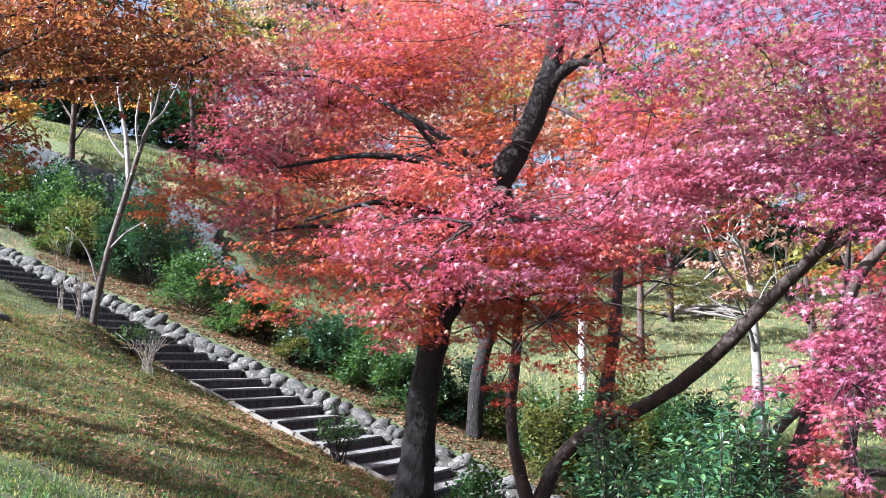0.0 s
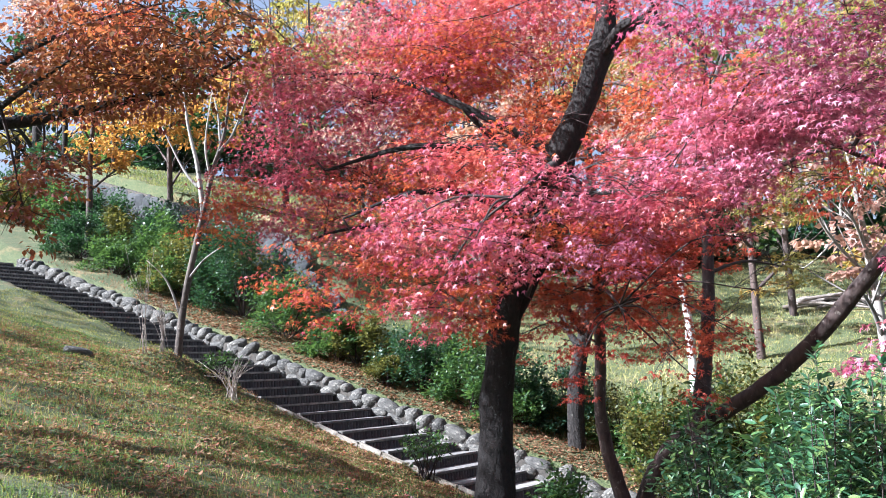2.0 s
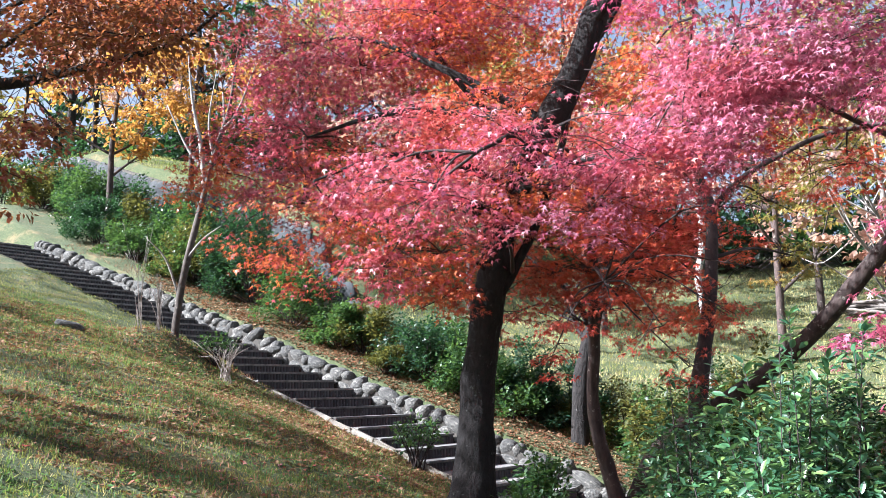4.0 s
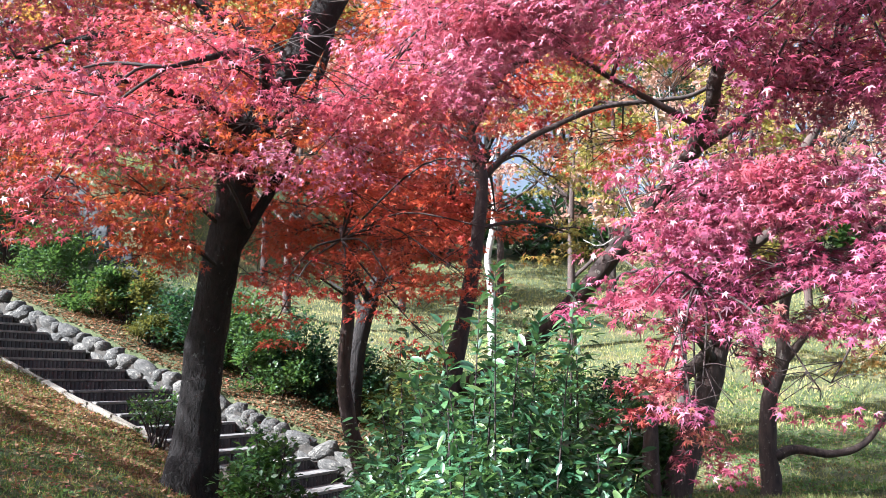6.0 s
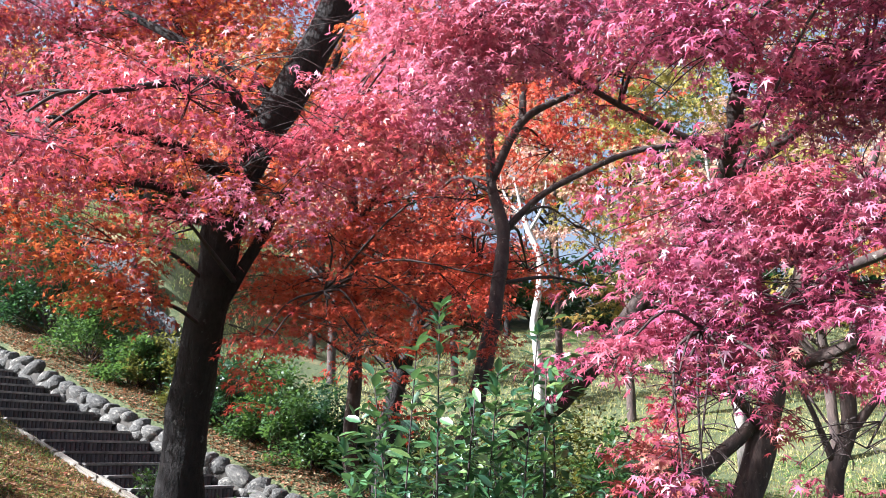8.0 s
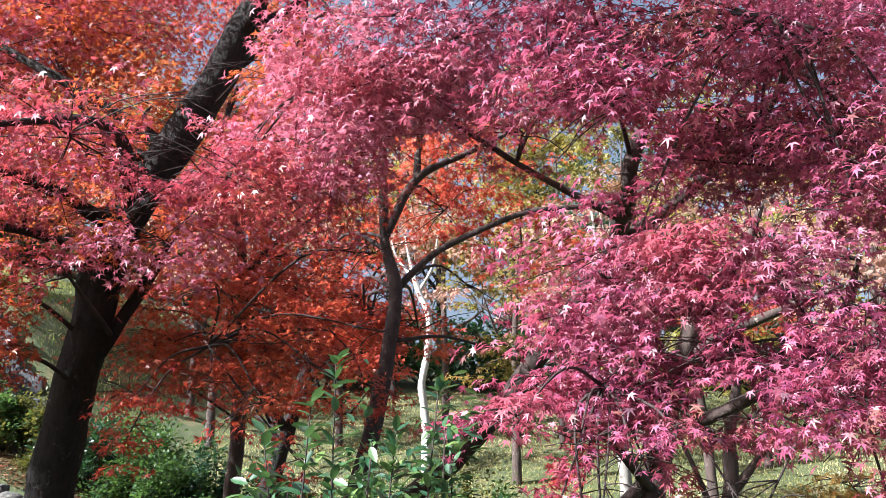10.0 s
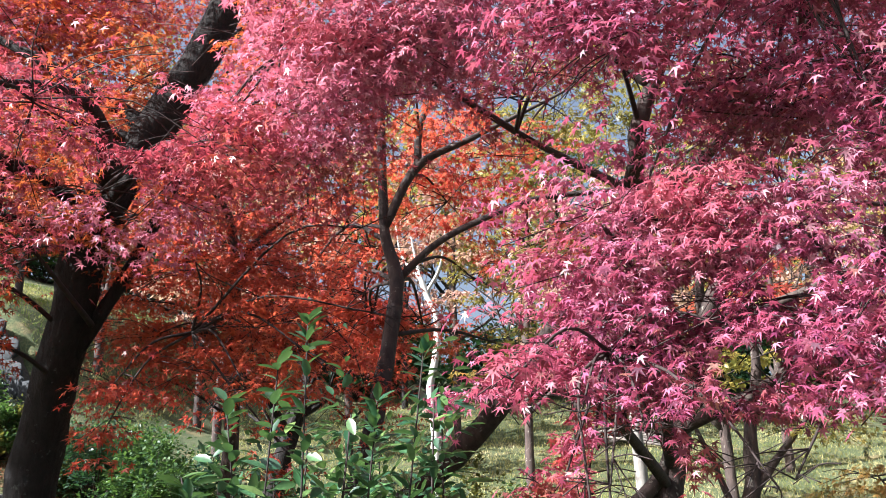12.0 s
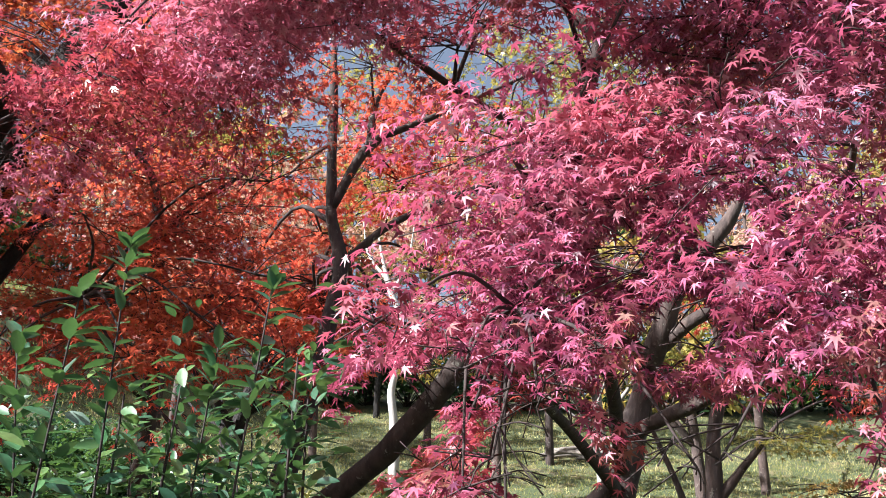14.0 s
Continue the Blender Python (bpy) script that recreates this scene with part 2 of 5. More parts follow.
def tube(bm, points, sides=8, steps=5, rough=0.0, seed=0.0):
    """A tapered limb along points of (x, y, z, radius), with an uneven skin."""
    line = smooth_line(points, steps)
    rings = []
    for i, row in enumerate(line):
        a, b = line[max(0, i - 1)][:3], line[min(len(line) - 1, i + 1)][:3]
        way = Vector(b - a).normalized()
        side = way.cross(Vector((0.31, 0.9, 0.12))).normalized()
        up = side.cross(way)
        r = max(row[3], 0.002)
        ring = []
        for k in range(sides):
            w = 2 * math.pi * k / sides
            v = side * math.cos(w) + up * math.sin(w)
            q = Vector(row[:3])
            f = 1 + (rough * noise.noise((q + v * 0.25 + Vector((seed, 0, 0))) * 4.0) if rough else 0)
            ring.append(bm.verts.new(q + v * r * f))
        rings.append(ring)
    for a, b in zip(rings, rings[1:]):
        for k in range(sides):
            bm.faces.new((a[k], a[(k + 1) % sides], b[(k + 1) % sides], b[k])).smooth = True
    bm.faces.new(rings[-1])
    bm.faces.new(list(reversed(rings[0])))
    return line


def star_leaf():
    """A maple leaf of seven narrow lobes that droop at their tips, its stalk at the origin, 1 across."""
    v = [(0, 0, 0)]
    for k, (deg, reach) in enumerate(((-130, 0.3), (-112, 0.13), (-90, 0.46), (-68, 0.17), (-46, 0.6), (-23, 0.2), (0, 0.68), (23, 0.2), (46, 0.6), (68, 0.17), (90, 0.46), (112, 0.13), (130, 0.3))):
        w = radians(deg)
        v.append((reach * math.sin(w), reach * math.cos(w), 0.02 if k % 2 else -0.42 * reach * reach))
    return np.array(v), [(0, i + 1, i) for i in range(1, 13)]


def small_star():
    """A five-lobed maple leaf for the farther crowns."""
    v = [(0, 0, 0)]
    for k, (deg, reach) in enumerate(((-112, 0.4), (-84, 0.16), (-55, 0.56), (-27, 0.2), (0, 0.68), (27, 0.2), (55, 0.56), (84, 0.16), (112, 0.4))):
        w = radians(deg)
        v.append((reach * math.sin(w), reach * math.cos(w), 0.02 if k % 2 else -0.38 * reach * reach))
    return np.array(v), [(0, i + 1, i) for i in range(1, 9)]


def kite_leaf():
    """A plain leaf of two folded halves."""
    return np.array([(0, 0, 0), (0.3, 0.45, 0.06), (0, 1, -0.06), (-0.3, 0.45, 0.06)], float), [(0, 1, 2), (0, 2, 3)]


def oval_leaf():
    """A long glossy leaf with a folded midrib."""
    v = [(0, 0, 0), (0.15, 0.2, 0.04), (0.21, 0.5, 0.04), (0.13, 0.82, -0.02), (0, 1, -0.09), (-0.13, 0.82, -0.02), (-0.21, 0.5, 0.04), (-0.15, 0.2, 0.04), (0, 0.5, -0.02)]
    return np.array(v), [(8, i, i + 1) for i in range(0, 7)] + [(8, 7, 0)]


def blade():
    return np.array([(-0.09, 0, 0), (0.09, 0, 0), (0, 0.55, 0.8)], float), [(0, 1, 2)]


STAR, SMALL_STAR, KITE, OVAL, BLADE = star_leaf(), small_star(), kite_leaf(), oval_leaf(), blade()


def scatter_mesh(name, form, places, heading, pitch, roll, size):
    """One mesh of many small forms: turned by heading round z after pitch and roll."""
    v0, faces = form
    n = len(places)
    ch, sh, cp, sp, cr, sr = np.cos(heading), np.sin(heading), np.cos(pitch), np.sin(pitch), np.cos(roll), np.sin(roll)
    x, y, z = v0[:, 0], v0[:, 1], v0[:, 2]
    x1 = cr[:, None] * x + sr[:, None] * z
    z1 = -sr[:, None] * x + cr[:, None] * z
    y1 = np.broadcast_to(y, x1.shape)
    y2 = cp[:, None] * y1 - sp[:, None] * z1
    z2 = sp[:, None] * y1 + cp[:, None] * z1
    x3 = ch[:, None] * x1 - sh[:, None] * y2
    y3 = sh[:, None] * x1 + ch[:, None] * y2
    pts = np.stack([x3, y3, z2], -1) * size[:, None, None] + places[:, None, :]
    f = np.array(faces, np.int32)
    index = (f[None] + (np.arange(n, dtype=np.int32) * len(v0))[:, None, None]).ravel()
    me = bpy.data.meshes.new(name)
    me.vertices.add(n * len(v0))
    me.vertices.foreach_set("co", pts.astype(np.float32).ravel())
    me.loops.add(len(index))
    me.loops.foreach_set("vertex_index", index)
    me.polygons.add(n * len(faces))
    me.polygons.foreach_set("loop_start", np.arange(0, len(index), 3, dtype=np.int32))
    me.update(calc_edges=True)
    return me


def open_between(p, gaps, rng):
    """Which places stay leafy: gaps are openings between the boughs, from a point to a wider end of some radius."""
    keep = np.ones(len(p), bool)
    for ax, ay, az, bx, by, bz, r in gaps:
        a, d = np.array((ax, ay, az)), np.array((bx - ax, by - ay, bz - az))
        u = np.clip((p - a) @ d / (d @ d), 0, 1)
        off = np.linalg.norm(p - a - u[:, None] * d, axis=1) / (r * (0.6 + 0.4 * u))
        keep &= off > rng.uniform(0.65, 1.15, len(p))
    return keep


def spray_leaves(rng, pads, leaf=0.07, cover=2.0, per=22, droop=0.35, deep=0.8, gaps=()):
    """Leaves of layered maple sprays: pads of (x, y, z, half width, half height), each a heap of flat fans that hang at the rim."""
    places, heads, pitches = [], [], []
    for x, y, z, rx, rz in pads:
        ry = min(max(rx * deep, 0.25), 1.1)
        count = int(cover * math.pi * rx * (rz + 0.12) / (0.32 * leaf * leaf) / per)
        u = rng.normal(size=(count, 3))
        u /= np.linalg.norm(u, axis=1)[:, None]
        u *= (rng.random(count) ** 0.42)[:, None] * rng.normal(1.0, 0.12, count)[:, None]
        u[:, 2] = np.round(u[:, 2] * 2.4 + rng.normal(0, 0.18, count)) / 2.4 + rng.normal(0, 0.07, count)
        c = np.array((x, y, z)) + u * (rx, ry, rz)
        c[:, 2] -= 0.22 * rz * (u[:, 0] ** 2 + u[:, 1] ** 2)
        out = np.arctan2(u[:, 1], u[:, 0])
        for k in range(per):
            a = rng.random(count) * 2 * math.pi
            r = 0.15 * np.sqrt(rng.random(count)) * (1.0 + 0.5 * rx)
            p = c.copy()
            p[:, 0] += np.cos(a) * r
            p[:, 1] += np.sin(a) * r
            p[:, 2] += -droop * r * r * 4 + rng.normal(0, 0.018, count)
            places.append(p)
            heads.append(np.where(rng.random(count) < 0.6, a, out) - math.pi / 2 + rng.normal(0, 0.5, count))
            pitches.append(rng.normal(-0.45, 0.42, count))
    places, heads, pitches = np.concatenate(places), np.concatenate(heads), np.concatenate(pitches)
    keep = open_between(places, gaps, rng)
    places, heads, pitches = places[keep], heads[keep], pitches[keep]
    n = len(places)
    return places, heads, pitches, rng.normal(0, 0.45, n), leaf * rng.uniform(0.7, 1.2, n)


def boughs(tree, rng, lines, pads, material, thick=0.022):
    """A limb from the wood to each pad, with twigs that fan out in it."""
    wood = np.concatenate(lines)
    for x, y, z, rx, rz in pads:
        c = np.array((x, y, z))
        cost = np.linalg.norm(wood[:, :3] - c, axis=1) + 0.8 * np.maximum(0, wood[:, 2] - z + 0.1)
        s = wood[int(np.argmin(cost))]
        reach = np.linalg.norm(c - s[:3])
        r0 = min(thick * (0.6 + 0.35 * reach), s[3] * 0.7 + 0.004)
        mid = s[:3] * 0.5 + c * 0.5 + np.array((0, 0, 0.12 * reach)) + rng.normal(0, 0.05 * reach, 3)
        bm = bmesh.new()
        tube(bm, [(*s[:3], r0), (*mid, r0 * 0.7), (*c, r0 * 0.4)], 6, 4)
        for k in range(int(5 + 6 * rx)):
            w = rng.random() * 2 * math.pi
            q = c + np.array((math.cos(w) * rx * 0.9, math.sin(w) * rx * 0.7, rng.uniform(-0.7, 0.5) * rz))
            b = mid * (1 - 0.75) + c * 0.75 if k % 2 else c
            m = (b + q) / 2 + np.array((0, 0, 0.07 * rx)) + rng.normal(0, 0.05 * rx, 3)
            tube(bm, [(*b, r0 * 0.36), (*m, r0 * 0.25), (*q, 0.0025)], 4, 3)
            e = (m + q) / 2
            tube(bm, [(*m, r0 * 0.2), (*(e + rng.normal(0, 0.14 * rx, 3)), 0.0025)], 3, 2)
        part("limb", bm, material, tree)


def maple(label, wood, pads_by_colour, bark, twig, seed, leaf=0.07, cover=2.0, form=STAR, sides=10, rough=0.22, group="", thick=0.022, deep=0.8, gaps=()):
    """A maple in place: wood is a list of lines (x, y, z, radius), the first one the trunk."""
    rng = np.random.default_rng(seed)
    tree = thing("maple_tree", (0, 0, 0), label, "tree", group)
    lines = []
    for i, line in enumerate(wood):
        bm = bmesh.new()
        lines.append(tube(bm, line, sides if i == 0 else 8, 6, rough, seed * 3.7 + i))
        part("trunk" if i == 0 else "stem", bm, bark, tree)
    for material, pads in pads_by_colour:
        boughs(tree, rng, lines, pads, twig, thick)
        me = scatter_mesh("crown", form, *spray_leaves(rng, pads, leaf, cover, deep=deep, gaps=gaps))
        tagged(part("crown", me, material, tree), kind="stuff")
    return tree

# ---- the lie of the land ----
STEP_D, STEP_N = np.array((0.9, -0.436)), np.array((0.436, 0.9))
STEP_O, RISE, GOING, WIDE = np.array((-3.75, 14.5)), 0.151, 0.42, 1.75


def along(x, y):
    """Metres down the stairs, and across them from their near edge."""
    px, py = x - STEP_O[0], y - STEP_O[1]
    return px * STEP_D[0] + py * STEP_D[1], px * STEP_N[0] + py * STEP_N[1]


def ease(a, b, v):
    u = np.clip((v - a) / (b - a), 0, 1)
    return u * u * (3 - 2 * u)


def stair_z(s):
    return 0.62 - RISE / GOING * np.clip(s, -16, 5.2)


def land(x, y):
    """The height of the ground, for arrays."""
    s, n = along(x, y)
    floor = np.interp(y, [-40, -6, 0, 4, 7, 9.5, 12, 13.7, 22, 34, 46, 80, 400], [-0.3, -0.5, -0.8, -1.35, -1.1, -0.6, -0.85, -0.98, 1.1, 5.0, 7.5, 10, 12])
    floor = floor - 0.55 * (1 - ease(1.2, 3.0, x)) * (1 - ease(15, 18, y))
    near = -0.67 - 0.34 * np.clip(x, -16, 40) + 0.06 * np.clip(6 - y, 0, 12) + 0.05 * np.clip(y - 9, 0, 5)
    bank = ease(-3.2, -0.15, n) * (1 - ease(4.2, 6.0, s))
    near = near * (1 - bank) + (stair_z(s) - 0.06 + 0.2 * (1 - ease(-3.0, 0.5, s))) * bank
    near = near + 0.32 * np.exp(-((x + 5.7) ** 2 + (y - 14.1) ** 2) / 0.5)
    behind = stair_z(s) + 0.22 + 0.10 * np.clip(n - 2.1, 0, 30)
    behind = behind + 1.9 * ease(6.0, 6.3, n) * (1 - ease(-6.5, -3.0, s))
    side = ease(1.85, 2.15, n)
    z = near * (1 - side) + behind * side
    z = np.maximum(z, floor) + 0.1 * np.exp(-((z - floor) / 0.25) ** 2)
    cut = ease(-0.08, 0.10, n) * (1 - ease(1.75, 2.05, n)) * (1 - ease(5.6, 6.4, s))
    return z * (1 - cut) + (np.minimum(z, stair_z(s) - 0.35)) * cut


def land_at(x, y):
    return float(land(np.array(float(x)), np.array(float(y))))


def stretch_axis(lo, hi, step, far_lo, far_hi):
    a = list(np.arange(lo, hi + step / 2, step))
    d, v = step, lo
    while v > far_lo:
        d *= 1.35
        v -= d
        a.insert(0, v)
    d, v = step, hi
    while v < far_hi:
        d *= 1.35
        v += d
        a.append(v)
    return np.array(a)


def bumps(x, y):
    """Small swells of the turf, for arrays."""
    swell = np.sin(x * 3.1 + np.sin(y * 2.3)) * np.sin(y * 2.7 + np.sin(x * 1.9))
    return 0.03 * swell + 0.015 * np.sin(x * 9.7 + 2 * np.sin(y * 5)) * np.sin(y * 8.3)


gx, gy = stretch_axis(-13, 12, 0.16, -420, 420), stretch_axis(2, 26, 0.16, -300, 480)
X, Y = np.meshgrid(gx, gy)
Z = land(X, Y) + bumps(X, Y)
nx, ny = len(gx), len(gy)
verts = np.stack([X.ravel(), Y.ravel(), Z.ravel()], -1)
quads = [(j * nx + i, j * nx + i + 1, (j + 1) * nx + i + 1, (j + 1) * nx + i) for j in range(ny - 1) for i in range(nx - 1)]
me = bpy.data.meshes.new("ground")
me.from_pydata(verts.tolist(), [], quads)
for f in me.polygons:
    f.use_smooth = True
tagged(part("ground", me, SOIL), "grassy park slope with bare soil and fallen leaves", "ground", kind="structure")

# ---- the stairs ----
FIRST, LAST = -26, 12


def step_place(k, n=0.0):
    p = STEP_O + STEP_D * GOING * k + STEP_N * n
    return Vector((p[0], p[1], 0.62 - RISE * k))


TURN_Z = math.atan2(STEP_D[1], STEP_D[0])


def box(bm, x0, y0, z0, x1, y1, z1, edge=0.0):
    made = bmesh.ops.create_cube(bm, size=1.0)["verts"]
    for v in made:
        v.co = Vector(((x0 + x1) / 2 + v.co.x * (x1 - x0), (y0 + y1) / 2 + v.co.y * (y1 - y0), (z0 + z1) / 2 + v.co.z * (z1 - z0)))
    if edge:
        bmesh.ops.bevel(bm, geom=list({e for v in made for e in v.link_edges}), offset=edge, segments=2, affect="EDGES")


def tread_mesh():
    bm = bmesh.new()
    box(bm, -GOING - 0.02, 0.0, -0.30, -0.075, WIDE, -0.034, 0.0)
    box(bm, -GOING + 0.004, 0.002, -0.034, 0.004, WIDE - 0.002, 0.0, 0.008)
    me = bpy.data.meshes.new("step")
    bm.to_mesh(me)
    bm.free()
    return me


def riser_mesh(seed):
    """A row of upright round posts that faces the step, with uneven tops."""
    rng = random.Random(seed)
    bm = bmesh.new()
    y = 0.035
    while y < WIDE - 0.02:
        r = rng.uniform(0.030, 0.036)
        top = -0.036 + rng.uniform(-0.004, 0.0)
        ring = bmesh.ops.create_cone(bm, cap_ends=True, segments=8, radius1=r, radius2=r * 0.96, depth=RISE + 0.2)["verts"]
        for v in ring:
            v.co += Vector((-0.04 + rng.uniform(-0.002, 0.002), y, top - (RISE + 0.2) / 2))
        y += 2 * r + 0.001
    me = bpy.data.meshes.new("riser")
    bm.to_mesh(me)
    bm.free()
    return me


def post_mesh(seed):
    """A short round post with a worn rim, its top at the origin."""
    rng = random.Random(seed)
    bm = bmesh.new()
    rings = []
    for z, f in ((-RISE - 0.1, 1.0), (-0.012, 1.0), (0.0, 0.8)):
        rings.append([bm.verts.new((0.0355 * f * math.cos(w), 0.0355 * f * math.sin(w), z + rng.uniform(-0.002, 0.002))) for w in (i * math.pi / 4 for i in range(8))])
    for a, c in zip(rings, rings[1:]):
        for i in range(8):
            bm.faces.new((a[i], a[(i + 1) % 8], c[(i + 1) % 8], c[i])).smooth = True
    bm.faces.new(rings[-1])
    me = bpy.data.meshes.new("post")
    bm.to_mesh(me)
    bm.free()
    return me


NEAR_STEPS = (-1, 10)
POST_MES = [post_mesh(i) for i in range(3)]
stairs = thing("garden_stairs", (0, 0, 0), "long park stairs with shade-dark log-faced risers and pale worn treads", "stairs")
TREAD_ME, RISER_MES = tread_mesh(), [riser_mesh(i) for i in range(4)]
for k in range(FIRST, LAST + 1):
    p = step_place(k)
    st = part("step", TREAD_ME, TREAD, stairs)
    st.matrix_basis = pose(p.x, p.y, p.z, 0, random.uniform(-0.4, 0.4), math.degrees(TURN_Z))
    if NEAR_STEPS[0] <= k <= NEAR_STEPS[1]:
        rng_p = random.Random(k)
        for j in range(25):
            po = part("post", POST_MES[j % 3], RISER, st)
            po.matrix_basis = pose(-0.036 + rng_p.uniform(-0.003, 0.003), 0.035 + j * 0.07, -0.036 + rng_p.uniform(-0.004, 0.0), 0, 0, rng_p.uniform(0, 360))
        if k >= 0:
            # side posts take the paler EDGE: their sunlit face is put into the colour
            for j in range(5):
                part("post", POST_MES[j % 3], EDGE, st).matrix_basis = pose(-0.09 - j * 0.072, -0.026, -0.012 * (j % 2), 0, 0, 60 * j)
    else:
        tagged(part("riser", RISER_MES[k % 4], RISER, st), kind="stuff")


def edging_mesh(seed):
    rng = random.Random(seed)
    bm = bmesh.new()
    box(bm, -GOING, -0.17, -0.32, 0.0, -0.068, 0.0, 0.015)
    for v in bm.verts:
        v.co += Vector((rng.uniform(-0.01, 0.01), rng.uniform(-0.014, 0.014), rng.uniform(-0.03, 0.02)))
        v.co.z += -v.co.x * RISE / GOING - 0.01
    me = bpy.data.meshes.new("edging_stone")
    bm.to_mesh(me)
    bm.free()
    return me


edging = thing("stair_edging", (0, 0, 0), "pale concrete edging along the grass side of the stairs", "edging", kind="structure")
EDGE_MES = [edging_mesh(i) for i in range(4)]
for k in range(-2, LAST + 1):
    p = step_place(k)
    part("edging_stone", EDGE_MES[k % 4], EDGE, edging).matrix_basis = pose(p.x, p.y, p.z, 0, 0, math.degrees(TURN_Z))


def stone_mesh(seed, material=STONE, square=7.0):
    """A rough field stone with some split faces, about 1 across; the squarer, the closer it fits its neighbours."""
    rng = random.Random(seed)
    bm = bmesh.new()
    bmesh.ops.create_icosphere(bm, subdivisions=2, radius=0.5)
    off = Vector((rng.uniform(0, 50), rng.uniform(0, 50), 0))
    cuts = [(Vector((rng.gauss(0, 1), rng.gauss(0, 1.6), rng.gauss(0, 1))).normalized(), rng.uniform(0.42, 0.56)) for _ in range(9)]
    for v in bm.verts:
        c = v.co.normalized()
        p = c * 0.5 * (abs(c.x) ** square + abs(c.y) ** square + abs(c.z) ** square) ** (-1 / square) * (1 + 0.10 * noise.noise(c * 1.3 + off))
        p.z += 0.16 * p.x * noise.noise(off)
        for way, d in cuts:
            over = p.dot(way) - d
            if over > 0:
                p -= way * over * 0.9
        v.co = p + c * 0.03 * noise.noise(c * 4.5 + off)
    for f in bm.faces:
        f.smooth = rng.random() < 0.85
    me = bpy.data.meshes.new("stone")
    bm.to_mesh(me)
    bm.free()
    me.materials.append(material)
    return me


STONES = [stone_mesh(i) for i in range(14)]
rock_wall = thing("rock_wall", (0, 0, 0), "low kerb wall of rounded grey field stones beside the stairs", "stone wall", kind="structure")
rng_w = random.Random(5)
for row, (zoff, noff) in enumerate(((-0.07, 1.87), (0.10, 1.89))):
    s = FIRST * GOING + 0.13 * row
    while s < LAST * GOING + 0.2:
        w = rng_w.choice((0.16, 0.24, 0.28, 0.34, 0.42)) * rng_w.uniform(0.9, 1.1)
        h = rng_w.uniform(0.17, 0.21) if w > 0.2 else rng_w.uniform(0.13, 0.18)
        p = STEP_O + STEP_D * (s + w / 2) + STEP_N * (noff + rng_w.uniform(-0.02, 0.02))
        z = 0.62 - RISE / GOING * (s + w / 2) + zoff + rng_w.uniform(-0.03, 0.03)
        ob = part("stone", rng_w.choice(STONES), None, rock_wall)
        ob.matrix_basis = pose(p[0], p[1], z, rng_w.uniform(-5, 5), 20 + rng_w.uniform(-12, 12), math.degrees(TURN_Z) + rng_w.uniform(-4, 4) + rng_w.choice((0, 180))) @ Matrix.Diagonal((w * 1.12, rng_w.uniform(0.24, 0.29), h * 1.2, 1))
        s += w
bm = bmesh.new()
box(bm, FIRST * GOING, 1.80, -0.35, LAST * GOING + 0.2, 2.14, 0.12, 0.02)
for v in bm.verts:
    v.co.z -= v.co.x * RISE / GOING
core = part("bedding", bm, MORTAR, rock_wall, "dark earth bedding between the stones")
core.matrix_basis = pose(STEP_O[0], STEP_O[1], 0.62, 0, 0, math.degrees(TURN_Z))

# retaining wall of the terrace, behind the shrubs
retaining = thing("retaining_wall", (0, 0, 0), "grey stone retaining wall below the upper terrace", "stone wall", kind="structure")
bm = bmesh.new()
cols = 60
top, low = [], []
for i in range(cols + 1):
    s = -24 + i * (19.5 / cols)
    q = STEP_O + STEP_D * s + STEP_N * 5.92
    q2 = STEP_O + STEP_D * s + STEP_N * 6.35
    zb = float(stair_z(np.array(s))) + 0.3
    zt = zb + 1.85 * (1 - float(ease(-6.5, -3.5, np.array(s)))) + 0.1
    a = [bm.verts.new((q[0], q[1], zb - 0.3)), bm.verts.new((q[0], q[1], zt)), bm.verts.new((q2[0], q2[1], zt)), bm.verts.new((q2[0], q2[1], zb - 0.3))]
    low.append(a)
for a, b in zip(low, low[1:]):
    for i in range(4):
        bm.faces.new((a[i], a[(i + 1) % 4], b[(i + 1) % 4], b[i]))
bm.faces.new(low[0])
bm.faces.new(list(reversed(low[-1])))
part("wall_core", bm, MORTAR, retaining)
rng_w = random.Random(8)
BLOCKS = [stone_mesh(40 + i, RETAIN) for i in range(8)]
for i in range(52):
    s = -20 + i * 0.31
    tall = 1.75 * (1 - float(ease(-6.5, -3.5, np.array(s))))
    for j in range(5):
        zz = float(stair_z(np.array(s))) + 0.55 + j * 0.36
        if j * 0.36 > tall:
            continue
        p = STEP_O + STEP_D * (s + 0.15 * (j % 2) + rng_w.uniform(-0.05, 0.05)) + STEP_N * 5.95
        ob = part("stone", rng_w.choice(BLOCKS), None, retaining)
        ob.matrix_basis = pose(p[0], p[1], zz, rng_w.uniform(-9, 9), rng_w.uniform(-15, 15), math.degrees(TURN_Z) + rng_w.choice((0, 180))) @ Matrix.Diagonal((rng_w.uniform(0.4, 0.56), 0.14, rng_w.uniform(0.42, 0.52), 1))

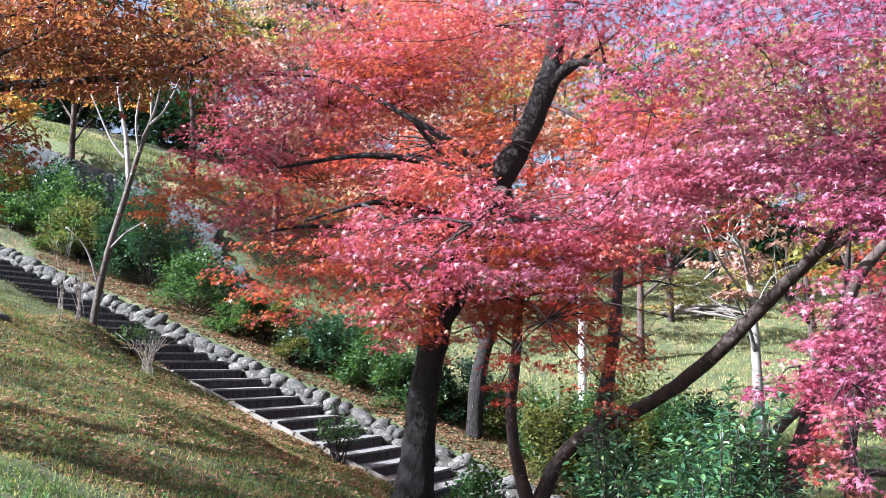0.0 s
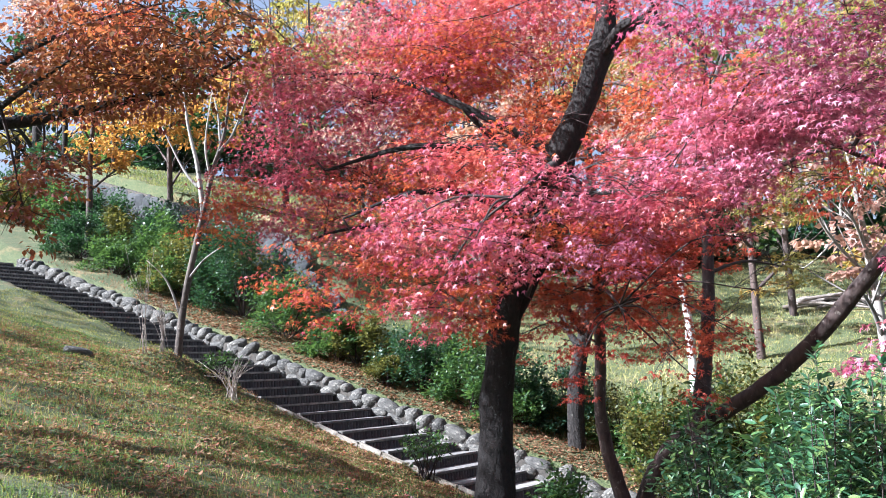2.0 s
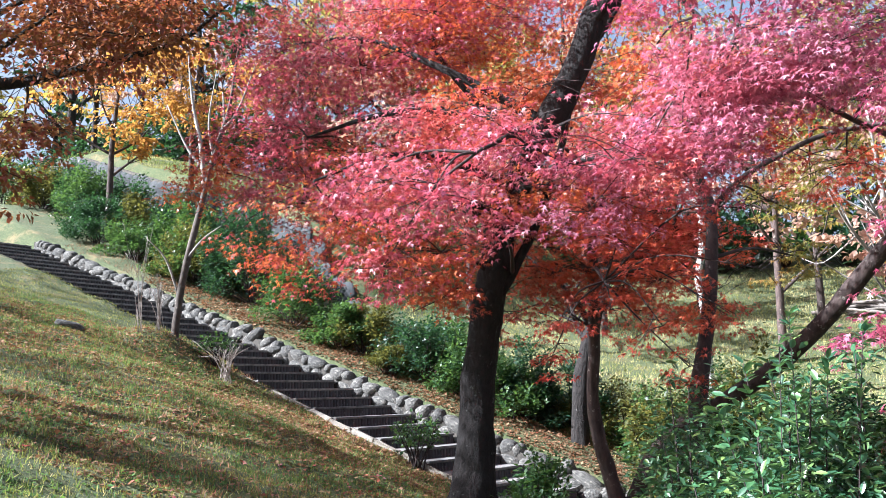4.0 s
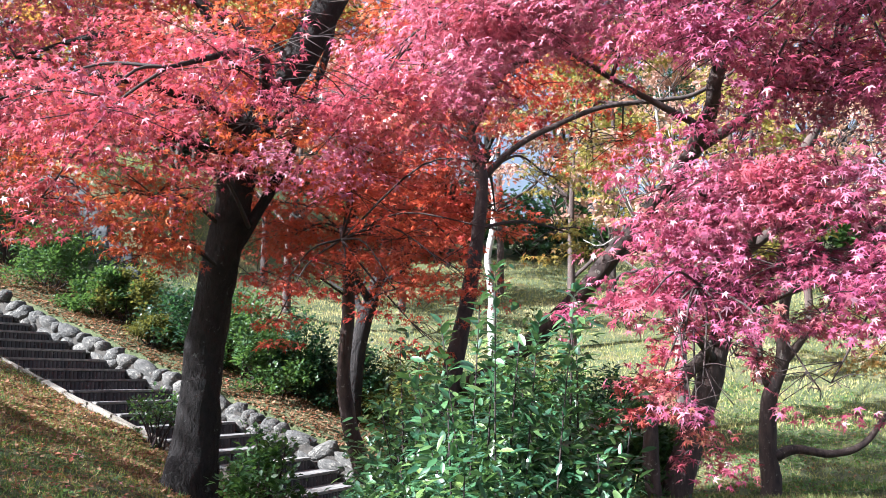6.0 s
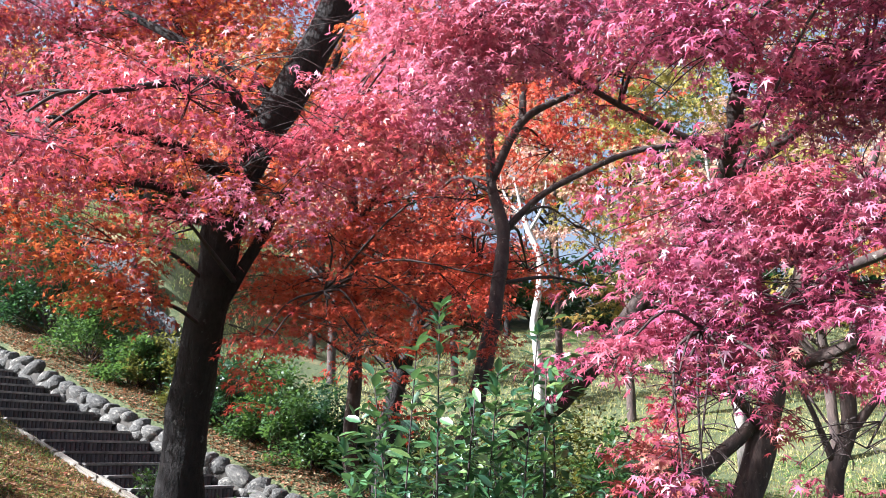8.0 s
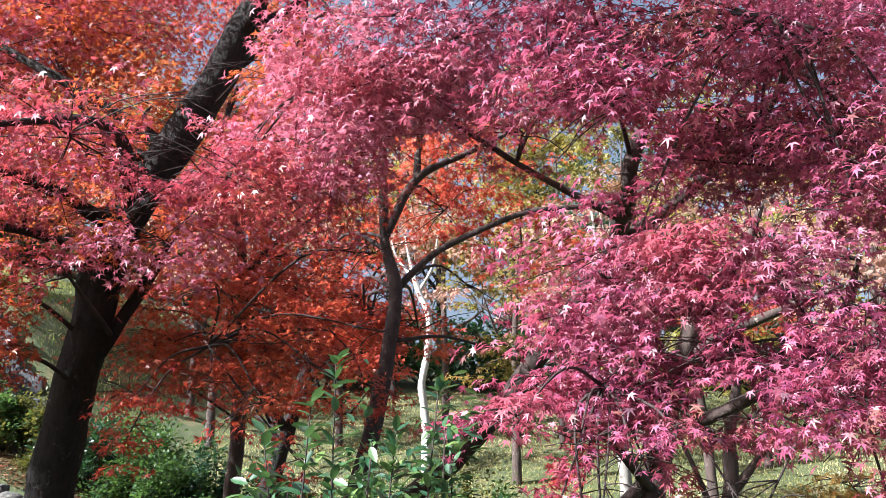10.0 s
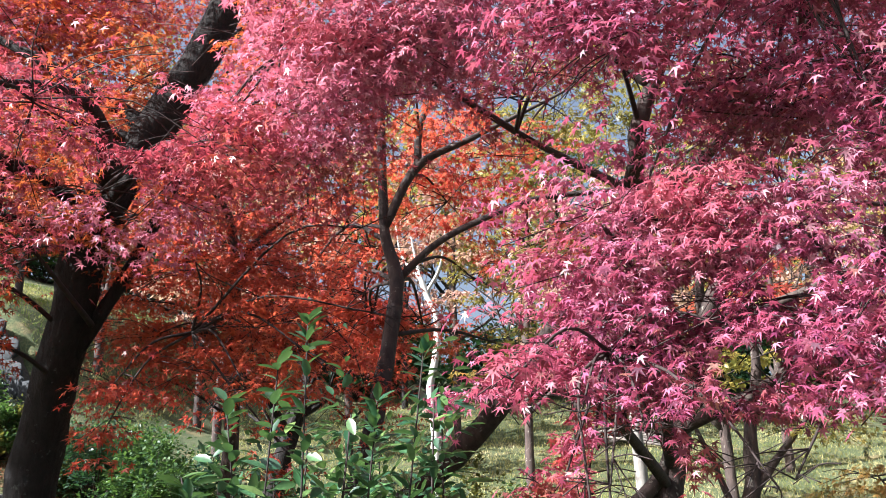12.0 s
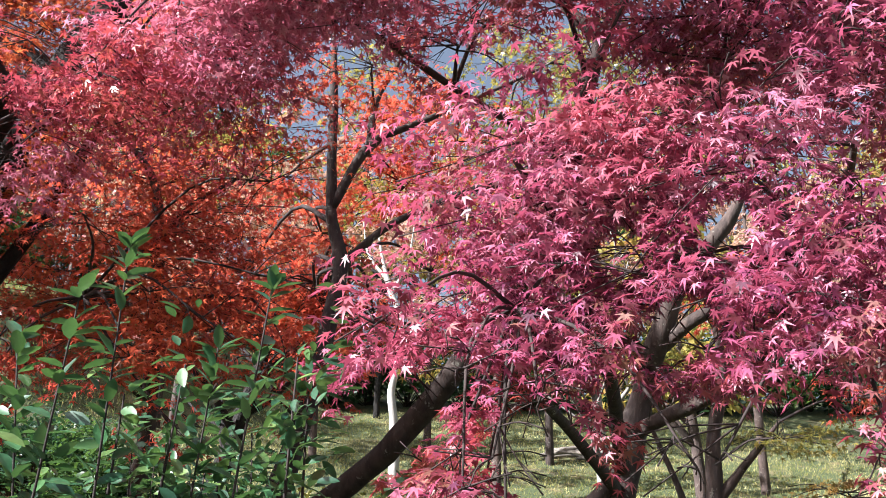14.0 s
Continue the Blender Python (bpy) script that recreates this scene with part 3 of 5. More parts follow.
# ---- the great maple beside the stairs ----
GREAT_LOW = [
    (-0.06, 6.90, 1.84, 0.49, 0.26),
    (0.51, 7.80, 2.36, 1.00, 0.31),
    (-1.24, 8.80, 2.03, 1.08, 0.54),
    (-2.34, 10.20, 3.44, 1.02, 0.61),
    (-1.39, 10.00, 3.95, 1.32, 0.50),
    (-1.50, 10.80, 3.21, 1.12, 0.42),
    (-0.65, 7.40, 2.10, 0.48, 0.33),
    (-0.49, 7.30, 1.43, 0.28, 0.23),
    (-0.23, 8.60, 2.84, 0.72, 0.28),
    (-0.39, 9.00, 1.79, 0.56, 0.43),
    (0.67, 8.20, 1.05, 0.27, 0.20),
    (-0.41, 9.20, 1.46, 0.35, 0.26),
    (1.15, 8.20, 2.28, 0.53, 0.32),
    (0.23, 8.60, 1.86, 0.35, 0.28),
]
GREAT_HIGH = [
    (-0.54, 9.80, 4.42, 1.11, 0.59),
    (0.41, 9.50, 4.73, 1.28, 0.45),
    (-0.26, 11.00, 5.61, 1.27, 0.45),
    (0.66, 11.00, 4.06, 0.93, 0.57),
    (1.24, 8.20, 4.45, 0.95, 0.39),
    (-0.84, 10.50, 4.44, 0.89, 0.58),
    (-0.26, 10.80, 4.94, 1.09, 0.60),
    (1.34, 10.50, 4.65, 0.75, 0.45),
    (-0.44, 9.80, 3.33, 0.81, 0.31),
    (-0.36, 9.40, 2.63, 0.49, 0.24),
    (-0.40, 10.00, 4.33, 1.04, 0.47),
    (-1.13, 10.40, 5.03, 0.98, 0.49),
]
GREAT_RIGHT = [
    (1.37, 8.00, 2.28, 0.53, 0.28),
    (2.07, 8.00, 2.45, 0.46, 0.28),
    (0.92, 8.30, 1.93, 0.44, 0.26),
    (2.39, 8.50, 2.82, 0.51, 0.20),
    (2.23, 8.00, 2.77, 0.36, 0.21),
    (1.67, 8.20, 2.48, 0.52, 0.18),
    (2.06, 7.80, 2.68, 0.62, 0.47),
    (1.58, 8.20, 2.92, 0.70, 0.43),
    (1.87, 8.40, 2.25, 0.60, 0.38),
    (1.15, 8.40, 2.40, 0.48, 0.19),
]
THIN = [
    (1.06, 10.50, 1.55, 0.84, 0.55),
    (1.49, 10.80, 1.64, 0.51, 0.46),
    (1.27, 11.00, 2.37, 0.80, 0.48),
    (0.45, 10.60, 1.77, 0.61, 0.41),
    (0.90, 10.40, 2.16, 0.73, 0.47),
    (0.21, 10.60, 2.07, 0.68, 0.54),
    (1.27, 10.60, 1.99, 0.87, 0.52),
    (2.01, 10.60, 1.37, 0.44, 0.51),
]
RIGHT_LOW = [
    (3.42, 7.20, 1.46, 0.55, 0.26),
    (3.93, 7.00, 1.48, 0.49, 0.24),
    (3.07, 7.40, 1.02, 0.41, 0.28),
    (3.62, 7.00, 0.96, 0.53, 0.23),
    (3.83, 6.60, 0.75, 0.30, 0.30),
    (2.97, 7.30, 0.34, 0.21, 0.24),
    (3.16, 7.20, 0.03, 0.15, 0.18),
    (3.38, 7.20, 0.51, 0.36, 0.15),
    (3.72, 6.80, 0.36, 0.31, 0.20),
    (2.76, 7.80, 0.83, 0.29, 0.20),
    (4.03, 6.50, 0.60, 0.30, 0.21),
    (3.91, 6.90, 1.32, 0.42, 0.21),
    (4.14, 6.60, 1.01, 0.33, 0.19),
    (3.13, 7.60, 0.36, 0.25, 0.20),
    (4.07, 6.50, 0.30, 0.16, 0.11),
]
RIGHT_HIGH = [
    (2.18, 7.00, 3.79, 0.88, 0.37),
    (2.88, 6.50, 3.43, 0.70, 0.42),
    (1.72, 7.50, 3.47, 0.66, 0.38),
    (2.68, 7.20, 3.28, 0.65, 0.30),
    (3.27, 7.20, 2.90, 0.56, 0.41),
    (3.90, 7.00, 2.56, 0.74, 0.24),
    (4.72, 7.50, 2.33, 0.54, 0.34),
    (3.18, 7.00, 2.27, 0.23, 0.16),
    (3.31, 7.20, 2.69, 0.44, 0.15),
    (4.34, 8.60, 2.64, 0.76, 0.34),
    (4.24, 7.60, 2.36, 0.71, 0.20),
    (4.69, 8.60, 2.63, 0.56, 0.24),
    (3.28, 6.90, 2.11, 0.39, 0.43),
    (3.28, 7.20, 1.33, 0.55, 0.60),
]
FORKED = [
    (1.84, 14.00, 2.76, 0.50, 0.43),
    (2.42, 13.00, 4.16, 0.92, 0.72),
    (3.34, 13.00, 4.32, 0.79, 0.60),
    (2.48, 11.50, 4.34, 0.80, 0.37),
    (1.41, 13.50, 4.01, 0.96, 0.77),
    (2.78, 13.00, 3.77, 0.79, 0.66),
    (-0.48, 14.00, 4.32, 1.54, 1.05),
    (3.91, 12.50, 3.16, 0.74, 0.51),
    (1.75, 14.00, 2.88, 0.84, 0.52),
    (1.92, 14.00, 2.64, 0.62, 0.41),
]
OLIVE_PADS = [
    (3.07, 13.00, 2.86, 0.40, 0.37),
    (3.30, 13.00, 2.16, 0.58, 0.36),
    (3.98, 14.00, 4.73, 0.81, 0.66),
    (6.11, 13.00, 4.83, 0.93, 0.64),
    (5.50, 12.60, 4.08, 0.80, 0.46),
    (3.73, 14.00, 4.69, 0.76, 0.55),
    (5.72, 12.50, 4.97, 0.71, 0.58),
    (3.80, 14.00, 3.58, 0.87, 0.64),
]
AMBER_PADS = [
    (-4.16, 8.80, 4.49, 0.95, 0.51),
    (-2.73, 8.40, 4.20, 0.86, 0.40),
    (-5.03, 9.60, 3.50, 0.62, 0.34),
    (-3.27, 8.60, 4.67, 1.21, 0.36),
    (-4.11, 9.00, 4.56, 1.06, 0.46),
    (-4.56, 9.60, 4.32, 0.91, 0.35),
    (-3.28, 8.80, 4.04, 0.94, 0.33),
    (-4.98, 9.20, 2.99, 0.39, 0.39),
]

GREAT_TOP = [
    (0.44, 9.50, 3.40, 0.63, 0.34),
    (1.38, 8.80, 2.77, 0.59, 0.28),
    (1.98, 8.60, 2.90, 0.51, 0.27),
    (0.80, 9.20, 2.59, 0.64, 0.30),
    (0.31, 9.80, 2.42, 0.50, 0.37),
    (0.05, 9.30, 2.94, 0.56, 0.34),
    (0.50, 8.80, 2.26, 0.50, 0.23),
    (1.49, 9.00, 3.39, 0.57, 0.31),
    (-2.93, 10.00, 2.97, 0.60, 0.40),
    (-1.87, 9.60, 2.59, 0.81, 0.38),
    (-2.16, 9.90, 4.33, 0.87, 0.47),
    (-0.54, 8.20, 2.24, 0.56, 0.26),
]
PINK_TOP = [
    (2.68, 8.50, 2.93, 0.50, 0.17),
    (3.26, 8.50, 2.88, 0.43, 0.20),
    (3.54, 8.00, 2.68, 0.51, 0.15),
    (4.04, 7.80, 2.39, 0.49, 0.17),
    (4.31, 7.00, 2.00, 0.44, 0.20),
    (4.27, 6.80, 1.64, 0.27, 0.16),
    (4.33, 7.00, 2.52, 0.55, 0.24),
    (4.51, 7.00, 1.68, 0.29, 0.23),
    (2.82, 7.80, 2.88, 0.49, 0.23),
    (2.45, 7.90, 2.77, 0.43, 0.26),
    (3.08, 8.50, 2.72, 0.48, 0.20),
    (4.17, 7.60, 2.13, 0.43, 0.21),
    (2.57, 7.40, 2.75, 0.76, 0.26),
    (3.01, 7.00, 2.37, 0.46, 0.32),
    (2.32, 7.60, 3.04, 0.77, 0.41),
]
LOW_MORE = [
    (3.45, 7.20, 1.28, 0.33, 0.20),
    (3.74, 7.10, 1.04, 0.36, 0.17),
    (3.48, 7.40, 0.91, 0.27, 0.18),
    (3.34, 7.60, 0.65, 0.23, 0.16),
    (3.78, 7.00, 0.72, 0.24, 0.12),
    (4.01, 6.80, 0.84, 0.28, 0.14),
    (3.24, 7.80, 1.27, 0.23, 0.18),
    (3.94, 7.10, 0.99, 0.43, 0.19),
    (4.32, 6.80, 0.94, 0.32, 0.21),
    (3.39, 7.50, 1.18, 0.34, 0.23),
    (3.14, 7.70, 0.93, 0.29, 0.20),
    (3.72, 7.30, 0.68, 0.30, 0.14),
    (3.59, 7.10, 1.39, 0.45, 0.28),
    (3.08, 7.40, 0.69, 0.28, 0.28),
]
HANGING = [
    (3.00, 6.80, 0.61, 0.17, 0.14), (3.08, 6.80, 0.36, 0.18, 0.15), (2.99, 6.70, 0.27, 0.15, 0.12), (3.20, 6.70, 0.50, 0.15, 0.12),
    (3.62, 6.70, 0.33, 0.12, 0.09), (3.36, 6.70, 0.63, 0.2, 0.12), (2.75, 6.70, 0.71, 0.14, 0.09),
]
DUSKY = [
    (5.45, 8.4, 2.9, 0.6, 0.35), (5.1, 8.4, 3.3, 0.65, 0.3), (5.5, 8.4, 2.3, 0.5, 0.3), (4.35, 8.4, 3.3, 0.6, 0.25), (5.6, 7.6, 3.5, 0.7, 0.3), (4.7, 7.8, 3.6, 0.6, 0.25),
]
THIN_MORE = [
    (1.56, 11.00, 3.44, 0.83, 0.44),
    (0.91, 11.00, 2.92, 0.72, 0.43),
    (1.22, 10.60, 2.51, 0.77, 0.41),
    (1.40, 10.50, 1.74, 0.56, 0.37),
    (0.44, 10.30, 1.70, 0.55, 0.37),
    (0.29, 10.80, 1.86, 0.69, 0.51),
    (0.60, 9.10, 1.15, 0.30, 0.30), (0.52, 9.20, 0.86, 0.22, 0.2), (1.45, 8.80, 1.05, 0.34, 0.3), (1.65, 9.0, 0.72, 0.26, 0.2),
    (1.12, 8.80, 1.81, 0.36, 0.28), (1.45, 9.00, 1.45, 0.34, 0.26), (1.79, 8.80, 1.26, 0.26, 0.22), (1.04, 9.20, 1.24, 0.30, 0.26), (1.26, 9.40, 1.55, 0.30, 0.26), (2.12, 8.60, 1.94, 0.34, 0.26), (2.16, 9.00, 1.53, 0.26, 0.24),
    (-0.02, 10.80, 1.39, 0.28, 0.32),
    (1.12, 10.80, 2.41, 0.68, 0.36),
]
FORK_MORE = [
    (1.93, 13.50, 3.35, 0.81, 0.63),
    (2.88, 12.50, 4.39, 0.71, 0.41),
    (2.50, 14.00, 2.59, 0.77, 0.51),
    (1.02, 14.00, 3.11, 0.85, 0.59),
    (1.90, 14.00, 2.74, 0.56, 0.56),
    (2.00, 15.00, 2.84, 0.67, 0.51),
]
GREAT_GAPS = [
    (0.47, 6.00, 2.48, 0.64, 9.40, 3.16, 0.21),
    (0.67, 6.00, 3.00, 0.96, 9.40, 3.97, 0.22),
    (0.74, 6.00, 2.13, 0.56, 9.40, 3.10, 0.15),
    (0.91, 6.00, 2.46, 0.86, 9.40, 3.68, 0.16),
    (0.41, 6.00, 1.28, -0.02, 9.40, 1.59, 0.17),
    (0.95, 6.00, 0.94, 0.03, 9.40, 1.44, 0.16),
    (1.41, 6.00, 1.76, 0.63, 9.40, 3.25, 0.15),
    (1.59, 6.00, 2.09, 1.02, 9.40, 3.97, 0.17),
    (1.74, 6.00, 1.48, 0.87, 9.40, 3.54, 0.14),
    (1.38, 6.00, 0.88, 0.13, 9.40, 1.73, 0.17),
    (1.33, 6.00, 0.63, 0.00, 9.40, 1.10, 0.19),
    (-0.19, 6.00, 2.63, -0.53, 12.00, 3.96, 0.31),
]
LAWN_GAPS = [
    (1.53, 6.00, 1.47, 2.75, 11.50, 1.67, 0.45),
    (2.12, 6.00, 1.97, 3.86, 11.50, 2.61, 0.34),
    (1.59, 6.00, 1.36, 2.36, 11.50, 1.98, 0.34),
    (1.85, 6.00, 1.45, 2.95, 11.50, 2.18, 0.32),
    (1.98, 6.00, 1.08, 2.19, 11.80, 2.19, 0.20),
    (2.11, 6.00, 0.98, 2.55, 12.00, 1.93, 0.27),
    (2.22, 6.00, 1.32, 2.84, 11.80, 2.85, 0.24),
    (2.51, 6.00, 1.48, 3.62, 11.80, 3.27, 0.17),
    (2.90, 6.00, 1.61, 4.70, 11.80, 3.63, 0.23),
    (3.01, 6.00, 0.28, 3.89, 8.60, 0.16, 0.22),
    (3.26, 6.00, 0.40, 5.77, 12.00, 0.33, 0.35),
    (2.87, 6.00, 0.49, 3.65, 8.60, 0.52, 0.14),
]
SKY_GAPS = [
    (2.76, 6.00, 1.62, 4.05, 11.80, 3.90, 0.25),
    (2.27, 6.00, 0.81, 2.24, 11.80, 2.44, 0.17),
    (2.25, 6.00, 1.03, 2.16, 11.80, 3.26, 0.18),
    (2.32, 6.00, 1.10, 2.44, 11.80, 3.53, 0.21),
    (2.47, 6.00, 1.18, 2.99, 11.80, 3.85, 0.15),
    (2.62, 6.00, 1.30, 3.58, 11.80, 4.31, 0.21),
    (2.96, 6.00, 1.35, 4.87, 11.80, 4.48, 0.23),
    (2.53, 6.00, 1.18, 2.32, 11.80, 4.32, 0.25),
    (2.69, 6.00, 0.42, 2.89, 10.30, 1.11, 0.16),
    (3.01, 6.00, 0.30, 4.05, 11.00, 0.79, 0.33),
    (3.19, 6.00, 0.42, 3.95, 8.60, 0.84, 0.11),
    (3.42, 6.00, 0.31, 5.47, 11.00, 0.83, 0.26),
    (3.57, 6.00, 0.31, 6.02, 11.00, 0.83, 0.27),
]
TRUNK_GAPS = [
    (1.57, 6.00, 1.44, 0.59, 9.50, 3.19, 0.16),
    (1.64, 6.00, 1.61, 0.76, 9.50, 3.63, 0.17),
    (1.70, 6.00, 1.73, 0.89, 9.50, 3.93, 0.17),
    (1.75, 6.00, 1.86, 1.03, 9.50, 4.25, 0.16),
    (1.38, 6.00, 0.86, 0.10, 9.50, 1.72, 0.16),
    (1.47, 6.00, 0.93, 0.32, 9.50, 1.90, 0.12),
    (1.17, 6.00, 0.97, 0.01, 9.50, 1.62, 0.15),
    (1.19, 6.00, 1.12, 0.04, 9.50, 1.94, 0.15),
    (1.44, 6.00, 1.70, 0.60, 9.50, 3.23, 0.15),
    (1.54, 6.00, 1.91, 0.82, 9.50, 3.70, 0.16),
    (1.15, 6.00, 0.73, -0.05, 9.50, 1.08, 0.16),
    (0.96, 6.00, 0.94, 0.02, 9.50, 1.46, 0.16),
    (0.97, 6.00, 1.13, 0.03, 9.50, 1.85, 0.16),
    (1.03, 6.00, 1.46, 0.15, 9.50, 2.52, 0.13),
    (1.73, 6.00, 0.98, 0.38, 9.50, 2.48, 0.13),
]
FORK_GAPS = [
    (3.50, 6.00, 0.76, 5.34, 10.80, 2.60, 0.15),
    (3.35, 6.00, 0.52, 4.78, 10.80, 1.69, 0.17),
    (3.41, 6.00, 0.55, 5.00, 10.80, 1.82, 0.15),
    (3.17, 6.00, 0.79, 4.78, 10.80, 2.10, 0.15),
]
LEAN_GAPS = [
    (2.61, 6.00, 0.15, 1.95, 11.40, 0.29, 0.16),
    (2.67, 6.00, 0.19, 2.21, 11.19, 0.45, 0.16),
    (2.73, 6.00, 0.24, 2.46, 11.00, 0.63, 0.16),
    (2.80, 6.00, 0.29, 2.71, 10.79, 0.82, 0.16),
    (2.86, 6.00, 0.36, 2.93, 10.60, 1.05, 0.16),
    (2.92, 6.00, 0.44, 3.14, 10.37, 1.28, 0.16),
    (2.31, 6.00, 0.22, 2.00, 11.35, 0.32, 0.16),
    (2.44, 6.00, 0.32, 2.46, 11.00, 0.63, 0.16),
    (2.58, 6.00, 0.46, 2.90, 10.60, 1.03, 0.16),
    (1.82, 6.00, 1.20, 3.14, 10.37, 1.28, 0.16),
    (1.51, 6.00, 0.93, 2.71, 10.79, 0.82, 0.16),
    (2.12, 6.00, 1.48, 3.50, 9.95, 1.75, 0.16),
    (2.54, 6.00, 0.20, 2.30, 11.10, 0.50, 0.16),
    (2.68, 6.00, 0.32, 2.80, 10.70, 0.90, 0.16),
]
BOLE_GAPS = [
    (1.63, 6.00, 1.12, 0.30, 9.70, 2.70, 0.17),
    (1.75, 6.00, 1.33, 0.64, 9.62, 3.20, 0.17),
    (1.83, 6.00, 1.48, 0.85, 9.60, 3.60, 0.17),
    (1.89, 6.00, 1.62, 1.00, 9.58, 3.95, 0.17),
    (1.57, 6.00, 1.47, 0.50, 9.65, 3.00, 0.17),
    (1.70, 6.00, 1.69, 0.80, 9.60, 3.50, 0.17),
    (1.38, 6.00, 1.57, 0.50, 9.65, 3.00, 0.17),
    (1.13, 6.00, 0.69, -0.20, 10.15, 1.20, 0.17),
    (0.95, 6.00, 1.95, 0.64, 9.62, 3.20, 0.17),
    (1.09, 6.00, 2.22, 0.90, 9.60, 3.70, 0.17),
    (0.69, 6.00, 2.35, 0.75, 9.60, 3.40, 0.17),
    (0.83, 6.00, 2.68, 1.00, 9.58, 3.95, 0.17),
]
GAPS = BOLE_GAPS + GREAT_GAPS + LAWN_GAPS + SKY_GAPS + TRUNK_GAPS + FORK_GAPS + LEAN_GAPS
OLIVE_MORE = [
    (4.69, 13.00, 5.32, 0.73, 0.46),
    (3.93, 13.50, 5.56, 0.70, 0.56),
    (4.11, 13.50, 4.99, 0.74, 0.40),
    (5.03, 13.50, 5.87, 0.90, 0.45),
    (2.22, 14.50, 5.94, 0.82, 0.45),
    (4.72, 13.00, 4.76, 0.64, 0.41),
    (3.40, 14.00, 5.20, 0.64, 0.51),
]
GREAT_TRUNK = [(-0.47, 10.32, -0.95, 0.42), (-0.41, 10.30, -0.45, 0.27), (-0.34, 10.28, 0.01, 0.19), (-0.27, 10.21, 0.86, 0.165), (-0.08, 10.05, 1.69, 0.155), (0.16, 9.76, 2.45, 0.15), (0.64, 9.62, 3.2, 0.14), (1.0, 9.58, 3.95, 0.125), (1.15, 9.62, 4.5, 0.10), (1.2, 9.75, 5.2, 0.07), (1.1, 9.9, 6.0, 0.03)]
GREAT_WOOD = [
    GREAT_TRUNK,
    [(-0.12, 10.08, 1.35, 0.055), (0.16, 10.0, 1.8, 0.052), (0.42, 10.0, 2.3, 0.045), (0.7, 10.2, 3.2, 0.035), (0.8, 10.8, 4.2, 0.02)],
    [(0.54, 9.64, 3.05, 0.07), (0.15, 9.6, 3.35, 0.05), (-0.5, 9.6, 3.75, 0.035), (-1.3, 9.8, 4.2, 0.02), (-2.2, 10.2, 4.4, 0.008)],
    [(0.48, 9.64, 2.95, 0.06), (-0.05, 9.5, 3.15, 0.04), (-0.9, 9.4, 3.25, 0.03), (-1.9, 9.8, 3.2, 0.012)],
    [(0.18, 9.72, 2.48, 0.06), (-0.25, 9.1, 2.62, 0.045), (-0.75, 8.6, 2.6, 0.025), (-1.4, 8.5, 2.4, 0.01)],
    [(0.24, 9.7, 2.58, 0.07), (0.45, 8.9, 2.75, 0.05), (0.5, 8.1, 2.6, 0.03), (0.2, 7.3, 2.2, 0.012)],
    [(1.02, 9.58, 4.0, 0.06), (1.3, 9.2, 4.2, 0.045), (1.6, 8.6, 3.9, 0.03), (1.9, 8.1, 3.3, 0.012)],
    [(1.05, 9.6, 4.05, 0.05), (1.4, 9.7, 4.35, 0.035), (1.9, 9.7, 4.75, 0.015)],
    [(0.14, 9.74, 2.38, 0.05), (0.6, 9.1, 2.5, 0.035), (1.1, 8.6, 2.45, 0.015)],
    [(0.40, 9.66, 2.85, 0.05), (-0.2, 9.9, 3.5, 0.035), (-0.7, 10.3, 4.3, 0.02), (-1.0, 10.6, 5.0, 0.008)],
    [(0.10, 9.8, 2.3, 0.045), (-0.6, 9.6, 2.45, 0.032), (-1.5, 9.5, 2.5, 0.018), (-2.2, 9.6, 2.4, 0.007)],
    [(0.85, 9.6, 3.6, 0.04), (1.15, 9.9, 4.1, 0.03), (1.5, 10.2, 4.8, 0.015), (1.6, 10.3, 5.4, 0.006)],
]
maple("large Japanese maple with crimson leaves and a dark leaning trunk", GREAT_WOOD,
      [(CRIMSON, GREAT_LOW[:2] + GREAT_LOW[3:5] + GREAT_LOW[6:9] + GREAT_LOW[12:] + GREAT_HIGH[:2] + GREAT_HIGH[4:5] + GREAT_HIGH[8:10] + GREAT_HIGH[11:] + GREAT_TOP[1:4] + GREAT_TOP[9:]),
       # boughs lit from behind: the glow is put into the leaf colour
       (ORANGE, GREAT_LOW[2:3] + GREAT_LOW[5:6] + GREAT_LOW[9:10] + GREAT_LOW[11:12] + GREAT_HIGH[2:4] + GREAT_HIGH[5:8] + GREAT_HIGH[10:11] + GREAT_TOP[:1] + GREAT_TOP[4:9])],
      BARK_DARK, TWIG, 11, 0.064, 1.8, form=SMALL_STAR, sides=16, gaps=GAPS)
PINK_CROWN = [
    (2.9, 8.0, 4.6, 1.0, 0.35), (4.0, 8.0, 4.3, 0.9, 0.35), (1.9, 8.4, 4.9, 0.9, 0.35), (4.9, 7.8, 3.4, 0.7, 0.3), (5.3, 8.6, 3.9, 0.7, 0.3),
    (5.0, 7.4, 2.9, 0.6, 0.25), (4.3, 7.6, 3.0, 0.7, 0.22), (4.7, 6.9, 1.9, 0.5, 0.3), (4.8, 7.4, 1.2, 0.5, 0.3),
]
